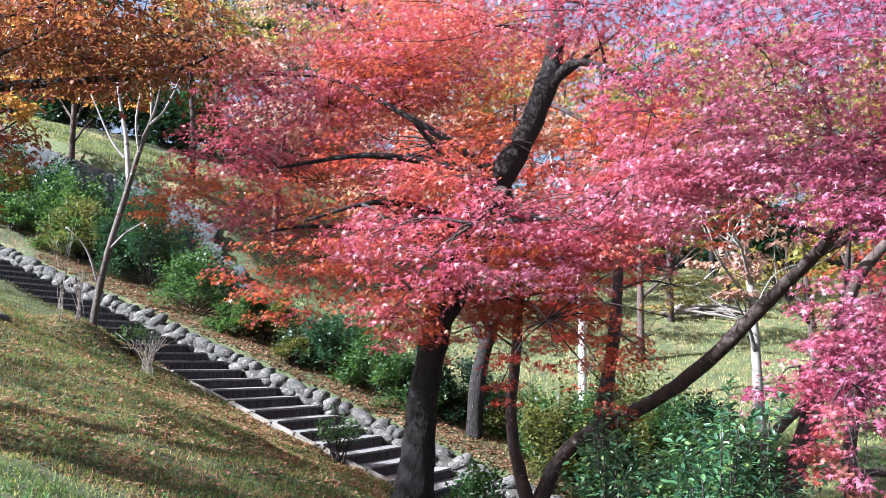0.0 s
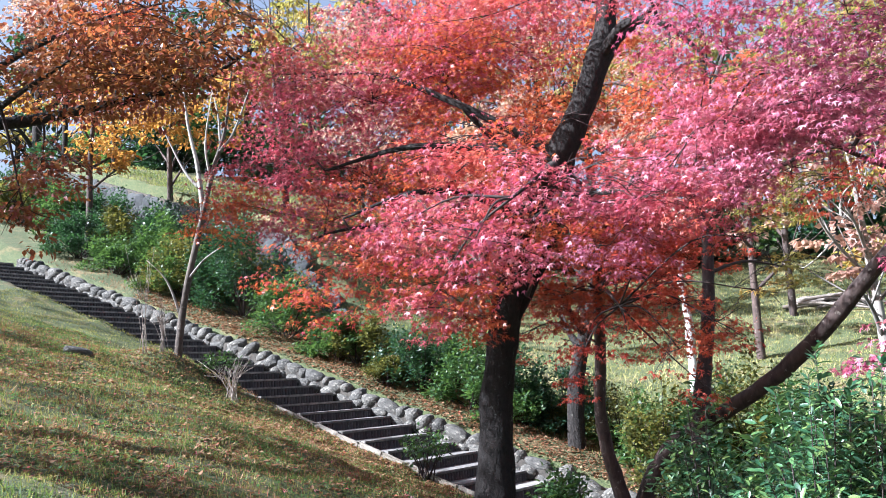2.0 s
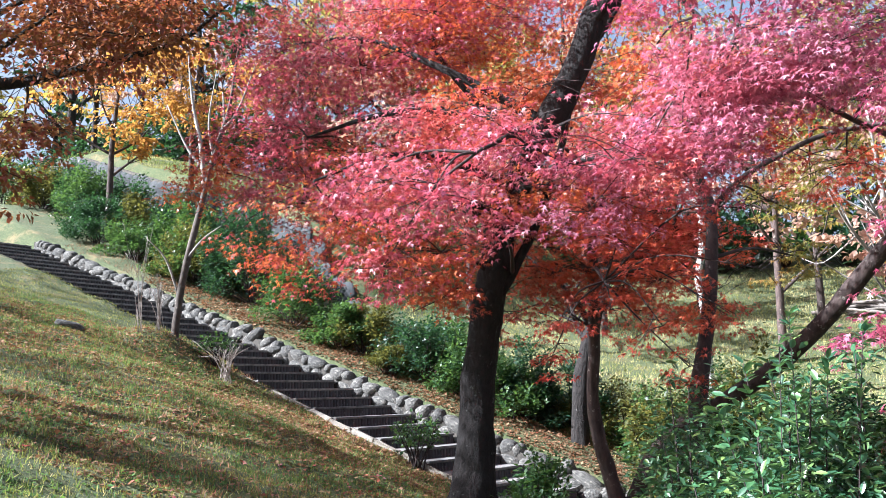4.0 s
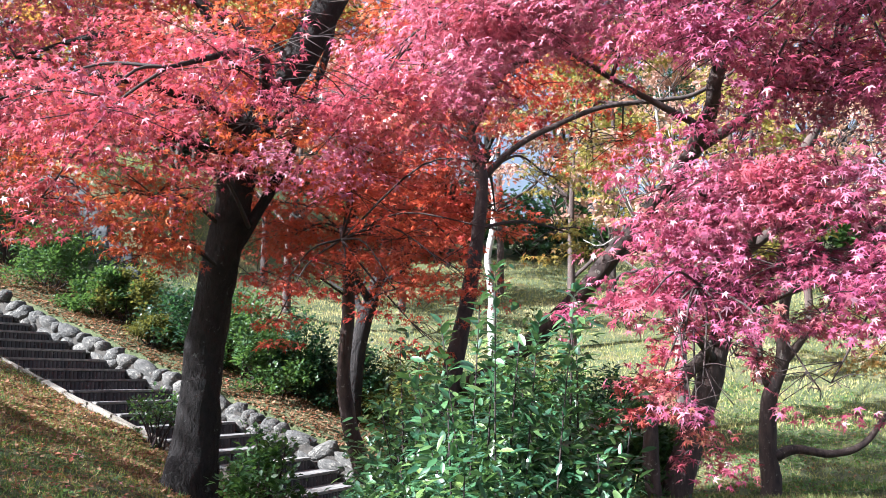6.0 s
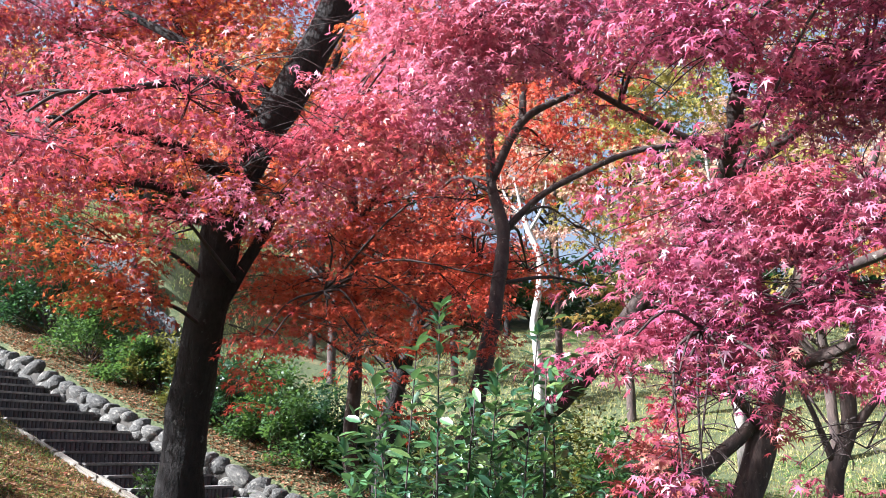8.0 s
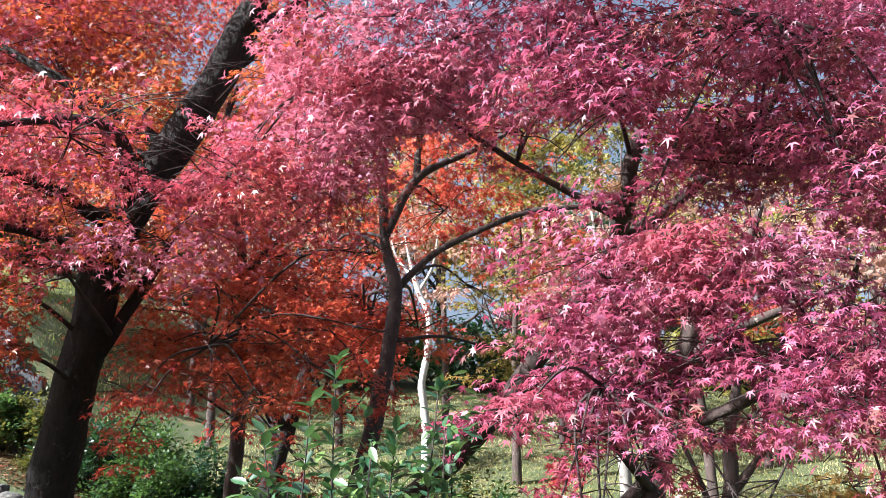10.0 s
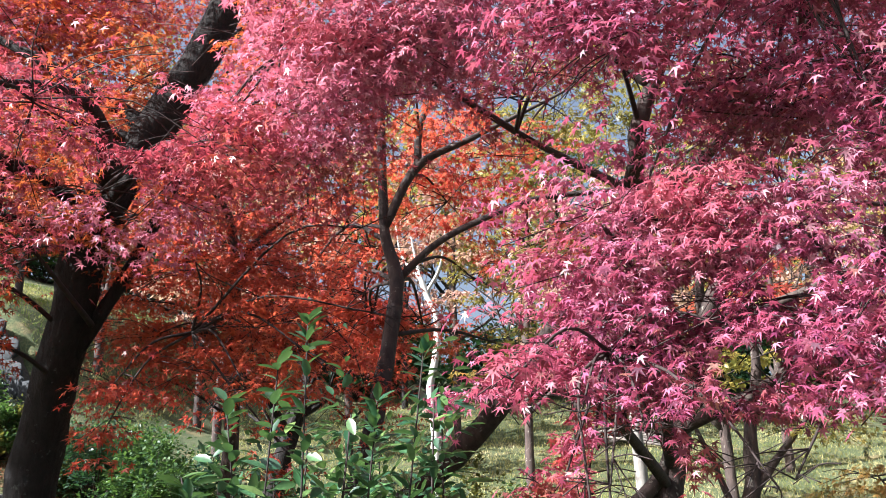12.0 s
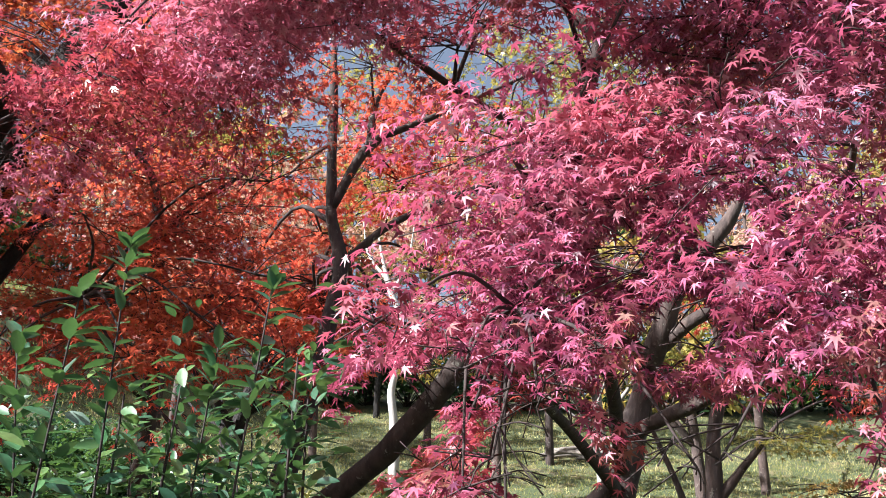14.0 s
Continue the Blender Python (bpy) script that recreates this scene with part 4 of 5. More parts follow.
PINK_WOOD = [
    [(1.0, 11.9, -1.1, 0.112), (1.35, 11.8, -0.25, 0.096), (1.69, 11.58, 0.13, 0.092), (2.21, 11.19, 0.45, 0.088), (2.71, 10.79, 0.82, 0.086), (3.14, 10.37, 1.28, 0.082), (3.54, 9.94, 1.79, 0.076), (3.82, 9.4, 2.2, 0.068), (3.80, 8.75, 2.40, 0.056), (3.78, 8.6, 2.52, 0.053), (3.91, 8.51, 2.87, 0.048), (4.1, 8.4, 3.3, 0.036), (4.3, 8.2, 4.0, 0.016)],
    [(3.88, 8.52, 2.8, 0.045), (3.66, 8.5, 3.02, 0.038), (3.55, 8.3, 3.4, 0.028), (3.3, 8.0, 3.75, 0.018), (2.5, 7.2, 3.7, 0.008)],
    [(3.82, 9.3, 2.2, 0.05), (4.3, 8.9, 2.5, 0.04), (4.5, 7.9, 2.7, 0.025), (4.1, 7.0, 2.65, 0.01)],
    [(3.80, 9.0, 2.3, 0.03), (3.2, 8.9, 2.6, 0.022), (2.4, 8.5, 2.9, 0.014), (1.7, 8.1, 2.8, 0.006)],
]
maple("leaning Japanese maple with pink-magenta leaves over the laurel", PINK_WOOD,
      [(MAGENTA, RIGHT_HIGH[:10] + RIGHT_HIGH[12:] + PINK_TOP[3:8] + PINK_TOP[11:12] + PINK_TOP[13:14] + PINK_CROWN), (SUNPINK, GREAT_RIGHT[1:8] + PINK_TOP[8:10] + PINK_TOP[12:13] + PINK_TOP[14:15]), (CRIMSON, GREAT_RIGHT[:1] + GREAT_RIGHT[8:] + PINK_TOP[:3] + PINK_TOP[10:11] + RIGHT_HIGH[10:12] + DUSKY)], BARK_BROWN, TWIG, 12, 0.066, 1.75, form=SMALL_STAR, gaps=GAPS)
LOW_WOOD = [
    [(3.84, 11.12, -1.2, 0.18), (4.02, 11.16, -0.6, 0.14), (4.22, 11.22, -0.1, 0.13), (4.42, 11.27, 0.39, 0.125), (4.56, 11.30, 0.85, 0.115), (4.70, 11.3, 1.33, 0.10), (4.78, 11.0, 1.72, 0.09), (4.93, 10.85, 2.15, 0.075), (5.32, 10.8, 2.6, 0.055), (5.55, 10.8, 3.04, 0.03)],
    [(3.80, 11.0, -1.2, 0.085), (3.74, 10.96, -0.3, 0.075), (3.80, 11.0, 0.12, 0.07), (4.02, 11.1, 0.34, 0.065), (4.30, 11.2, 0.56, 0.06), (4.46, 11.25, 0.75, 0.05)],
    [(4.5, 11.25, 0.75, 0.055), (4.1, 9.8, 1.25, 0.045), (3.6, 8.2, 1.45, 0.025), (3.2, 7.1, 1.4, 0.01)],
    [(4.62, 11.25, 1.05, 0.06), (5.05, 10.2, 1.25, 0.05), (4.9, 8.4, 1.45, 0.035), (4.3, 6.9, 1.4, 0.01)],
    [(4.45, 11.25, 0.6, 0.05), (3.8, 9.8, 0.9, 0.035), (3.0, 7.8, 1.05, 0.015)],
    [(3.3, 8.4, 1.02, 0.02), (3.24, 7.7, 1.0, 0.013), (3.2, 7.2, 0.9, 0.007)],
    [(4.9, 8.6, 1.43, 0.03), (4.5, 7.6, 1.2, 0.02), (4.1, 6.9, 1.0, 0.008)],
    [(4.76, 11.1, 1.62, 0.06), (5.0, 10.8, 1.82, 0.055), (5.33, 10.75, 1.96, 0.045), (6.0, 10.4, 2.2, 0.02)],
    [(4.8, 10.98, 1.75, 0.045), (4.78, 10.85, 2.2, 0.035), (4.7, 10.5, 2.7, 0.015)],
]
# Top pads get the sunlit pink, lower pads the deeper magenta and crimson.
maple("low Japanese maple with sunlit pink-red drooping leaves", LOW_WOOD, [(SUNPINK, RIGHT_LOW[:2] + LOW_MORE[:1] + LOW_MORE[12:13]), (MAGENTA, RIGHT_LOW[2:5] + RIGHT_LOW[8:14] + LOW_MORE[1:3] + LOW_MORE[5:12] + LOW_MORE[13:] + HANGING), (CRIMSON, RIGHT_LOW[5:8] + RIGHT_LOW[14:] + LOW_MORE[3:5])], BARK_BROWN, TWIG, 13, 0.064, 1.75, thick=0.014, gaps=GAPS)
BACK_WOOD = [
    [(5.29, 12.31, -1.09, 0.153), (5.33, 12.31, -0.74, 0.113), (5.32, 12.31, -0.22, 0.095), (5.37, 12.31, 0.18, 0.086), (5.53, 12.31, 0.59, 0.077), (5.56, 12.27, 1.10, 0.063), (5.69, 12.22, 1.80, 0.045), (5.51, 12.05, 2.59, 0.018)],
    [(5.38, 12.31, -0.44, 0.059), (5.62, 12.29, -0.36, 0.050), (5.99, 12.27, -0.41, 0.043), (6.34, 12.24, -0.30, 0.036), (6.68, 12.22, 0.08, 0.025), (7.26, 12.13, 0.48, 0.009)],
    [(5.51, 12.31, 0.53, 0.054), (5.76, 12.27, 0.83, 0.041), (6.12, 12.13, 1.27, 0.013)],
    [(5.36, 12.31, 0.31, 0.041), (5.16, 12.22, 0.83, 0.027), (4.81, 12.05, 1.54, 0.011)],
]
maple("maple with a low crooked branch and thin green leaves", BACK_WOOD, [(OLIVE, [(6.56, 11.96, 0.66, 0.63, 0.20), (6.04, 11.96, 1.10, 0.54, 0.18), (4.99, 11.96, 1.80, 0.54, 0.27)]), (SCARLET, [(5.69, 11.87, 2.41, 0.81, 0.36), (6.91, 11.87, 1.45, 0.54, 0.27)])], BARK_BROWN, TWIG, 17, 0.08, 1.0)
THIN_WOOD = [
    [(1.15, 11.9, -1.2, 0.12), (0.92, 11.79, -0.38, 0.088), (0.78, 11.61, 0.35, 0.074), (0.83, 11.47, 1.11, 0.068), (0.87, 11.25, 1.89, 0.058), (0.90, 10.9, 2.56, 0.045), (0.84, 10.8, 2.9, 0.03), (0.6, 10.7, 3.2, 0.015)],
    [(0.89, 11.0, 2.4, 0.035), (1.15, 10.9, 2.7, 0.025), (1.5, 11.0, 3.0, 0.01)],
    [(0.86, 11.3, 1.7, 0.03), (0.9, 10.2, 1.75, 0.022), (1.0, 9.3, 1.5, 0.01)],
    [(0.87, 11.2, 1.9, 0.03), (1.3, 10.7, 1.9, 0.02), (1.7, 10.7, 1.9, 0.008)],
]
maple("slender maple with dull red leaves and a curved brown trunk", THIN_WOOD, [(SCARLET, THIN + THIN_MORE)], BARK_BROWN, TWIG, 14, 0.066, 0.8, form=SMALL_STAR,  thick=0.014, gaps=GAPS)
FORK_WOOD = [
    [(1.72, 11.0, -0.9, 0.12), (1.84, 11.2, 0.2, 0.10), (1.93, 11.33, 0.7, 0.09), (2.08, 11.53, 1.36, 0.08), (2.2, 11.8, 2.12, 0.072), (2.23, 12.0, 2.65, 0.068), (2.12, 12.05, 3.13, 0.052), (2.10, 12.05, 4.2, 0.042), (2.05, 12.05, 5.3, 0.015)],
    [(2.24, 12.05, 2.6, 0.042), (2.6, 12.05, 2.95, 0.036), (3.05, 12.05, 3.2, 0.033), (3.6, 12.05, 3.42, 0.03), (4.3, 12.05, 3.5, 0.026), (4.72, 12.05, 3.6, 0.024), (5.5, 12.0, 4.1, 0.01)],
    [(2.12, 12.05, 3.15, 0.05), (2.46, 12.05, 3.79, 0.046), (3.02, 12.05, 4.1, 0.03), (3.97, 12.05, 4.6, 0.015), (4.6, 12.05, 5.0, 0.006)],
    [(2.46, 12.05, 3.79, 0.045), (2.5, 12.1, 4.3, 0.035), (2.75, 12.2, 4.9, 0.018), (2.9, 12.2, 5.6, 0.007)],
]
maple("forked maple with scarlet leaves and one long level branch", FORK_WOOD, [(SCARLET, FORKED + FORK_MORE), (OLIVE, OLIVE_PADS + OLIVE_MORE)], BARK_BROWN, TWIG, 15, 0.095, 1.1, form=SMALL_STAR, thick=0.02)
# Unseen high pads, added between sun and slope to shade grass and stairs.
AMBER_SHADE_PADS = [
    (-5.0, 8.6, 6.4, 1.1, 0.4), (-6.8, 8.2, 5.8, 1.0, 0.5), (-6.6, 5.6, 6.2, 1.1, 0.4), (-3.6, 9.4, 6.2, 1.1, 0.4), (-7.4, 7.0, 6.6, 1.0, 0.4), (-8.2, 9.6, 5.6, 1.0, 0.5),
    (-8.6, 6.2, 6.3, 1.0, 0.4), (-9.4, 7.6, 6.5, 1.0, 0.4), (-7.8, 8.6, 6.3, 0.9, 0.4), (-9.6, 4.8, 6.6, 1.0, 0.4), (-8.2, 3.8, 6.4, 0.9, 0.4), (-6.6, 4.2, 6.0, 0.8, 0.35),
    (-9.0, 8.2, 5.8, 1.0, 0.4), (-8.8, 5.0, 5.5, 1.0, 0.4), (-8.5, 10.3, 5.7, 1.0, 0.4), (-9.8, 12.0, 5.9, 0.8, 0.4), (-8.0, 6.6, 5.3, 0.9, 0.4), (-7.6, 7.6, 5.3, 0.9, 0.4), (-7.4, 9.6, 5.2, 0.9, 0.35), (-7.2, 5.6, 5.0, 0.8, 0.35),
]
AMBER_WOOD = [
    [(-8.0, 3.6, land_at(-8.0, 3.6) - 0.3, 0.2), (-7.9, 4.2, 2.6, 0.16), (-7.4, 6.6, 3.5, 0.11), (-5.7, 9.4, 4.0, 0.08), (-4.5, 9.6, 4.1, 0.05), (-3.0, 9.0, 4.02, 0.03), (-2.2, 8.5, 4.1, 0.01)],
    [(-6.2, 9.3, 3.8, 0.06), (-5.2, 9.0, 4.4, 0.04), (-4.0, 8.8, 4.7, 0.02), (-2.8, 8.6, 4.75, 0.008)],
    [(-5.6, 9.4, 4.0, 0.05), (-4.9, 8.9, 4.05, 0.03), (-4.0, 8.6, 4.3, 0.012)],
    [(-7.85, 4.4, 2.8, 0.1), (-6.6, 6.2, 4.8, 0.07), (-5.0, 7.4, 5.9, 0.05), (-3.4, 7.4, 6.4, 0.03), (-2.0, 7.4, 6.8, 0.01)],
]
maple("maple with amber and dusky red leaves over the grass slope", AMBER_WOOD, [(AMBER, AMBER_PADS), (AMBER, AMBER_SHADE_PADS)], BARK_DARK, TWIG, 16, 0.075, 1.25, form=KITE)
# unseen maples further up the slope, added to shade the grass
for i, (x, y, top) in enumerate(((-14.5, 3.4, 3.4), (-16.5, 12.6, 3.6), (-13.2, 6.6, 3.0), (-15.0, 9.3, 3.3))):
    g = land_at(x, y)
    pads = [(x + a, y + c, g + top + d, 1.2, 0.45) for a, c, d in ((0, 0, 0.6), (1.5, 0.4, -0.2), (-1.4, 0.3, 0.0), (0.4, 1.5, -0.3), (0.2, -1.5, 0.1), (1.2, -1.2, -0.7))]
    maple("unseen amber maple added further up the slope for its shade", [[(x, y, g - 0.3, 0.2), (x + 0.1, y, g + 1.4, 0.15), (x - 0.1, y + 0.1, g + 2.8, 0.11), (x, y, g + top + 0.6, 0.04)]],
          [(AMBER, pads)], BARK_DARK, TWIG, 30 + i, 0.10, 0.4, form=KITE, group="maples up the slope")

# ---- trees further off ----


def plain_tree(name, label, x, y, height, lean, bark, leaf_mat, seed, crown=1.0, leaf=0.10, base=0.12, low=0.45, cover=0.7, group="trees behind the lawn", form=KITE):
    """A tree with a forked trunk and a loose crown of many clumps."""
    rng = np.random.default_rng(seed)
    z = land_at(x, y)
    tree = thing("tree", (0, 0, 0), label, "tree", group)
    top = np.array((x + lean, y, z + height))
    trunk = [(x, y, z - 0.3, base * 1.2), (x + 0.1 * lean, y, z + height * 0.25, base), (x + 0.45 * lean + rng.normal(0, 0.08), y, z + height * 0.55, base * 0.7), (*top, base * 0.2)]
    bm = bmesh.new()
    lines = [tube(bm, trunk, 8, 5, 0.2, seed)]
    part("trunk", bm, bark, tree)
    for k in range(6):
        f = rng.uniform(low, 0.85)
        a = lines[0][int(f * (len(lines[0]) - 1))]
        w = rng.random() * 2 * math.pi
        e = a[:3] + np.array((math.cos(w), math.sin(w), 0.9)) * height * rng.uniform(0.16, 0.3)
        m = (a[:3] + e) / 2 + rng.normal(0, 0.08 * height / 4, 3)
        bm = bmesh.new()
        lines.append(tube(bm, [(*a[:3], a[3] * 0.6), (*m, a[3] * 0.4), (*e, 0.008)], 5, 4))
        for j in range(3):
            q = e + rng.normal(0, 0.12 * height, 3) + np.array((0, 0, 0.1 * height))
            tube(bm, [(*m, a[3] * 0.22), (*((m + q) / 2 + rng.normal(0, 0.04 * height, 3)), a[3] * 0.15), (*q, 0.006)], 4, 3)
        part("limb", bm, bark, tree)
    if leaf_mat and crown:
        pads = []
        for k in range(13):
            u = rng.normal(size=3)
            u /= np.linalg.norm(u)
            c = np.array((x + lean * 0.8, y, z + height * (low + 1.0) / 1.9)) + u * rng.uniform(0.3, 1.0) * np.array((crown, crown, height * (1 - low) * 0.55))
            pads.append((*c, crown * rng.uniform(0.3, 0.5), crown * rng.uniform(0.16, 0.28)))
        me = scatter_mesh("crown", form, *spray_leaves(rng, pads, leaf, cover, per=16, deep=0.9))
        tagged(part("crown", me, leaf_mat, tree), kind="stuff")
    return tree


bare = thing("bare_tree", (0, 0, 0), "leafless slender tree with pale sunlit forks beside the stairs", "tree")
for i, line in enumerate((
        [(-5.65, 14.27, 0.99, 0.083), (-5.62, 14.27, 1.68, 0.061), (-5.49, 14.27, 2.58, 0.056), (-5.29, 14.27, 3.38, 0.049), (-5.14, 14.27, 3.96, 0.044), (-4.98, 14.27, 4.56, 0.039), (-4.77, 14.27, 5.19, 0.027), (-4.65, 14.27, 5.98, 0.014), (-4.55, 14.27, 6.78, 0.006)],
        [(-5.16, 14.27, 3.89, 0.044), (-5.24, 14.27, 4.63, 0.034), (-5.40, 14.27, 5.41, 0.022), (-5.50, 14.27, 6.43, 0.008)],
        [(-5.22, 14.27, 4.28, 0.027), (-5.50, 14.32, 4.63, 0.020), (-5.90, 14.39, 5.41, 0.007)],
        [(-4.88, 14.27, 4.85, 0.027), (-4.60, 14.22, 5.13, 0.020), (-4.26, 14.15, 5.87, 0.008)],
        [(-5.02, 14.27, 4.40, 0.022), (-5.05, 14.15, 4.96, 0.016), (-4.88, 14.04, 5.76, 0.006)],
        [(-4.85, 14.27, 4.96, 0.020), (-4.88, 14.27, 5.53, 0.014), (-5.05, 14.27, 6.21, 0.005)],
        [(-5.57, 14.27, 2.24, 0.022), (-5.74, 14.15, 2.81, 0.014), (-6.02, 14.04, 3.15, 0.005)],
        [(-5.45, 14.27, 2.81, 0.020), (-5.12, 14.15, 3.09, 0.014), (-4.77, 14.04, 3.26, 0.005)])):
    bm = bmesh.new()
    tube(bm, line, 8, 5, 0.2, i)
    # limbs get the paler bark: the sunlight on them is put into the colour
    part("trunk" if i == 0 else "limb", bm, BARK_PALE if i else BARK_BARE, bare)
white = thing("tree", (0, 0, 0), "white-barked slender tree with a crooked trunk on the lawn", "tree", "trees behind the lawn")
for i, line in enumerate((
        [(2.66, 18.4, land_at(2.69, 18.4) - 0.3, 0.1), (2.69, 18.40, 1.67, 0.085), (2.66, 18.40, 2.17, 0.070), (2.62, 18.40, 2.62, 0.066), (2.72, 18.40, 3.13, 0.062), (2.75, 18.40, 3.74, 0.060), (2.58, 18.40, 4.19, 0.055), (2.46, 18.40, 4.62, 0.035), (2.34, 18.40, 5.20, 0.012)],
        [(2.58, 18.4, 4.19, 0.035), (2.83, 18.3, 4.64, 0.025), (2.93, 18.2, 5.29, 0.008)],
        [(2.53, 18.4, 4.39, 0.03), (2.18, 18.5, 4.89, 0.02), (2.08, 18.6, 5.49, 0.006)])):
    bm = bmesh.new()
    tube(bm, line, 8, 5, 0.2, 60 + i)
    part("limb" if i else "trunk", bm, BARK_WHITE, white)
plain_tree("tree", "dark leaning maple with scarlet leaves behind the shrubs", 0.42, 15.9, 4.2, 0.9, BARK_DARK, SCARLET, 23, 1.2, base=0.14, low=0.5)
FAR = [
    (-10.5, 24.5, 6.0, 0.3, BARK_BROWN, YELLOW, 1.9), (-7.4, 25.5, 6.5, -0.3, BARK_BROWN, AMBER, 2.0), (-4.6, 23.5, 5.5, 0.4, BARK_BROWN, RUSSET, 1.6),
    (-13.5, 27.0, 7.0, 0.2, BARK_DARK, ORANGE, 2.3), (-1.6, 22.0, 6.0, 0.3, BARK_BROWN, RUSSET, 1.8), (-3.2, 28.0, 8.0, 0.0, BARK_BROWN, OLIVE, 2.4),
    (0.8, 25.0, 7.0, -0.4, BARK_BROWN, RUSSET, 2.0), (4.6, 22.0, 6.0, 0.3, BARK_BROWN, RUSSET, 1.7), (7.6, 19.0, 6.0, -0.4, BARK_BROWN, OLIVE, 1.9),
    (6.2, 25.5, 8.0, 0.2, BARK_BROWN, OLIVE, 2.4), (10.2, 23.0, 7.5, 0.2, BARK_BROWN, RUSSET, 2.3), (12.5, 17.5, 7.0, 0.2, BARK_BROWN, OLIVE, 2.3),
    (2.0, 31.0, 9.0, 0.3, BARK_DARK, OLIVE, 2.8), (-8.5, 32.0, 9.0, 0.2, BARK_DARK, OLIVE, 3.0), (9.0, 31.0, 9.0, -0.2, BARK_DARK, DARKGREEN, 2.8),
    (-17.0, 30.0, 9.0, 0.3, BARK_DARK, RUSSET, 3.0), (15.5, 27.0, 9.0, 0.1, BARK_DARK, OLIVE, 3.0), (5.4, 16.0, 5.2, -0.25, BARK_PALE, RUSSET, 1.0),
    (-2.6, 24.5, 7.0, 0.2, BARK_BROWN, ORANGE, 2.0), (3.4, 27.0, 8.0, 0.2, BARK_BROWN, RUSSET, 2.4), (8.4, 27.5, 8.0, 0.3, BARK_BROWN, RUSSET, 2.4), (-5.8, 29.5, 8.5, 0.2, BARK_BROWN, RUSSET, 2.6),
    (-12.0, 22.8, 5.5, 0.4, BARK_BROWN, YELLOW, 1.8), (11.5, 20.0, 7.0, 0.2, BARK_BROWN, RUSSET, 2.2), (14.0, 22.5, 8.0, -0.4, BARK_BROWN, OLIVE, 2.6), (9.4, 16.4, 5.5, 0.3, BARK_BROWN, RUSSET, 1.6),
]
NAMES = {YELLOW.name: "yellow", AMBER.name: "amber", RUSSET.name: "pale russet", ORANGE.name: "orange-red", OLIVE.name: "olive-green", DARKGREEN.name: "dark evergreen"}
for i, (x, y, h, lean, bark, mat, crown) in enumerate(FAR):
    plain_tree("tree", NAMES[mat.name] + " autumn tree on the rising lawn", x, y, h, lean, bark, mat, 40 + i, crown, 0.15, 0.085, 0.33, 1.0)
# wood on the ridge beyond the lawn
ridge = [plain_tree("tree", NAMES[m.name] + " woodland tree on the ridge", 0, 0, 10.0, 0.4, BARK_DARK, m, 70 + i, 3.2, 0.34, 0.2, 0.25, 0.95, "ridge wood") for i, m in enumerate((OLIVE, DARKGREEN, RUSSET))]
base_z = land_at(0, 0)
rng_r = random.Random(3)
for i in range(48):
    x = -44 + i * 1.85 + rng_r.uniform(-0.6, 0.6)
    y = 36 + 4.5 * (i % 3) + rng_r.uniform(-1.5, 1.5)
    src = ridge[rng_r.choice((0, 1, 2, 0))]
    copy_thing(src, pose(x, y, land_at(x, y) - base_z, 0, 0, rng_r.uniform(0, 360)) )
for src in ridge:
    src.matrix_basis = pose(-44 + 30 * ridge.index(src), 52, land_at(-44 + 30 * ridge.index(src), 52) - base_z)

# ---- shrubs ----


def shrub(name, label, x, y, rx, ry, h, mat, form, leaf, count, seed, category="shrub", group="", bark=TWIG, upright=0.3, lift=0.12):
    """A bush: stems from one root and leaves gathered on many shoots."""
    rng = np.random.default_rng(seed)
    z = land_at(x, y)
    ob = thing(name, (0, 0, 0), label, category, group)
    bm = bmesh.new()
    shoots = []
    for k in range(int(16 + 30 * rx)):
        u = rng.normal(size=3)
        u /= np.linalg.norm(u)
        u[2] = abs(u[2])
        f = rng.uniform(0.72, 1.08)
        tip = np.array((x + u[0] * rx * f, y + u[1] * ry * f, z + lift * h + (h * (1 - lift)) * u[2] * f))
        m = np.array((x, y, z)) * 0.5 + tip * 0.5 + rng.normal(0, 0.05, 3) * rx
        shoots.append((m, tip))
        if k % 2 == 0:
            tube(bm, [(x + rng.normal(0, 0.06), y + rng.normal(0, 0.06), z - 0.1, 0.014), (*m, 0.009), (*tip, 0.003)], 4, 3)
    tagged(part("stem", bm, bark, ob), kind="stuff")
    each = max(4, count // len(shoots))
    places, heads = [], []
    for m, tip in shoots:
        f = rng.random(each) ** 0.45
        p = m + (tip - m) * f[:, None] * rng.uniform(0.9, 1.12, each)[:, None]
        w = rng.random(each) * 2 * math.pi
        r = rng.uniform(0.0, 1.0, each) * (0.05 + 0.13 * rx)
        p[:, 0] += np.cos(w) * r
        p[:, 1] += np.sin(w) * r
        p[:, 2] += rng.normal(0, 0.06 * h, each)
        places.append(p)
        heads.append(w - math.pi / 2)
    places, heads = np.concatenate(places), np.concatenate(heads)
    places[:, 2] = np.maximum(places[:, 2], z + 0.03)
    n = len(places)
    me = scatter_mesh("foliage", form, places, heads, rng.normal(upright, 0.5, n), rng.normal(0, 0.45, n), leaf * rng.uniform(0.65, 1.2, n))
    tagged(part("foliage", me, mat, ob), kind="stuff")
    return ob


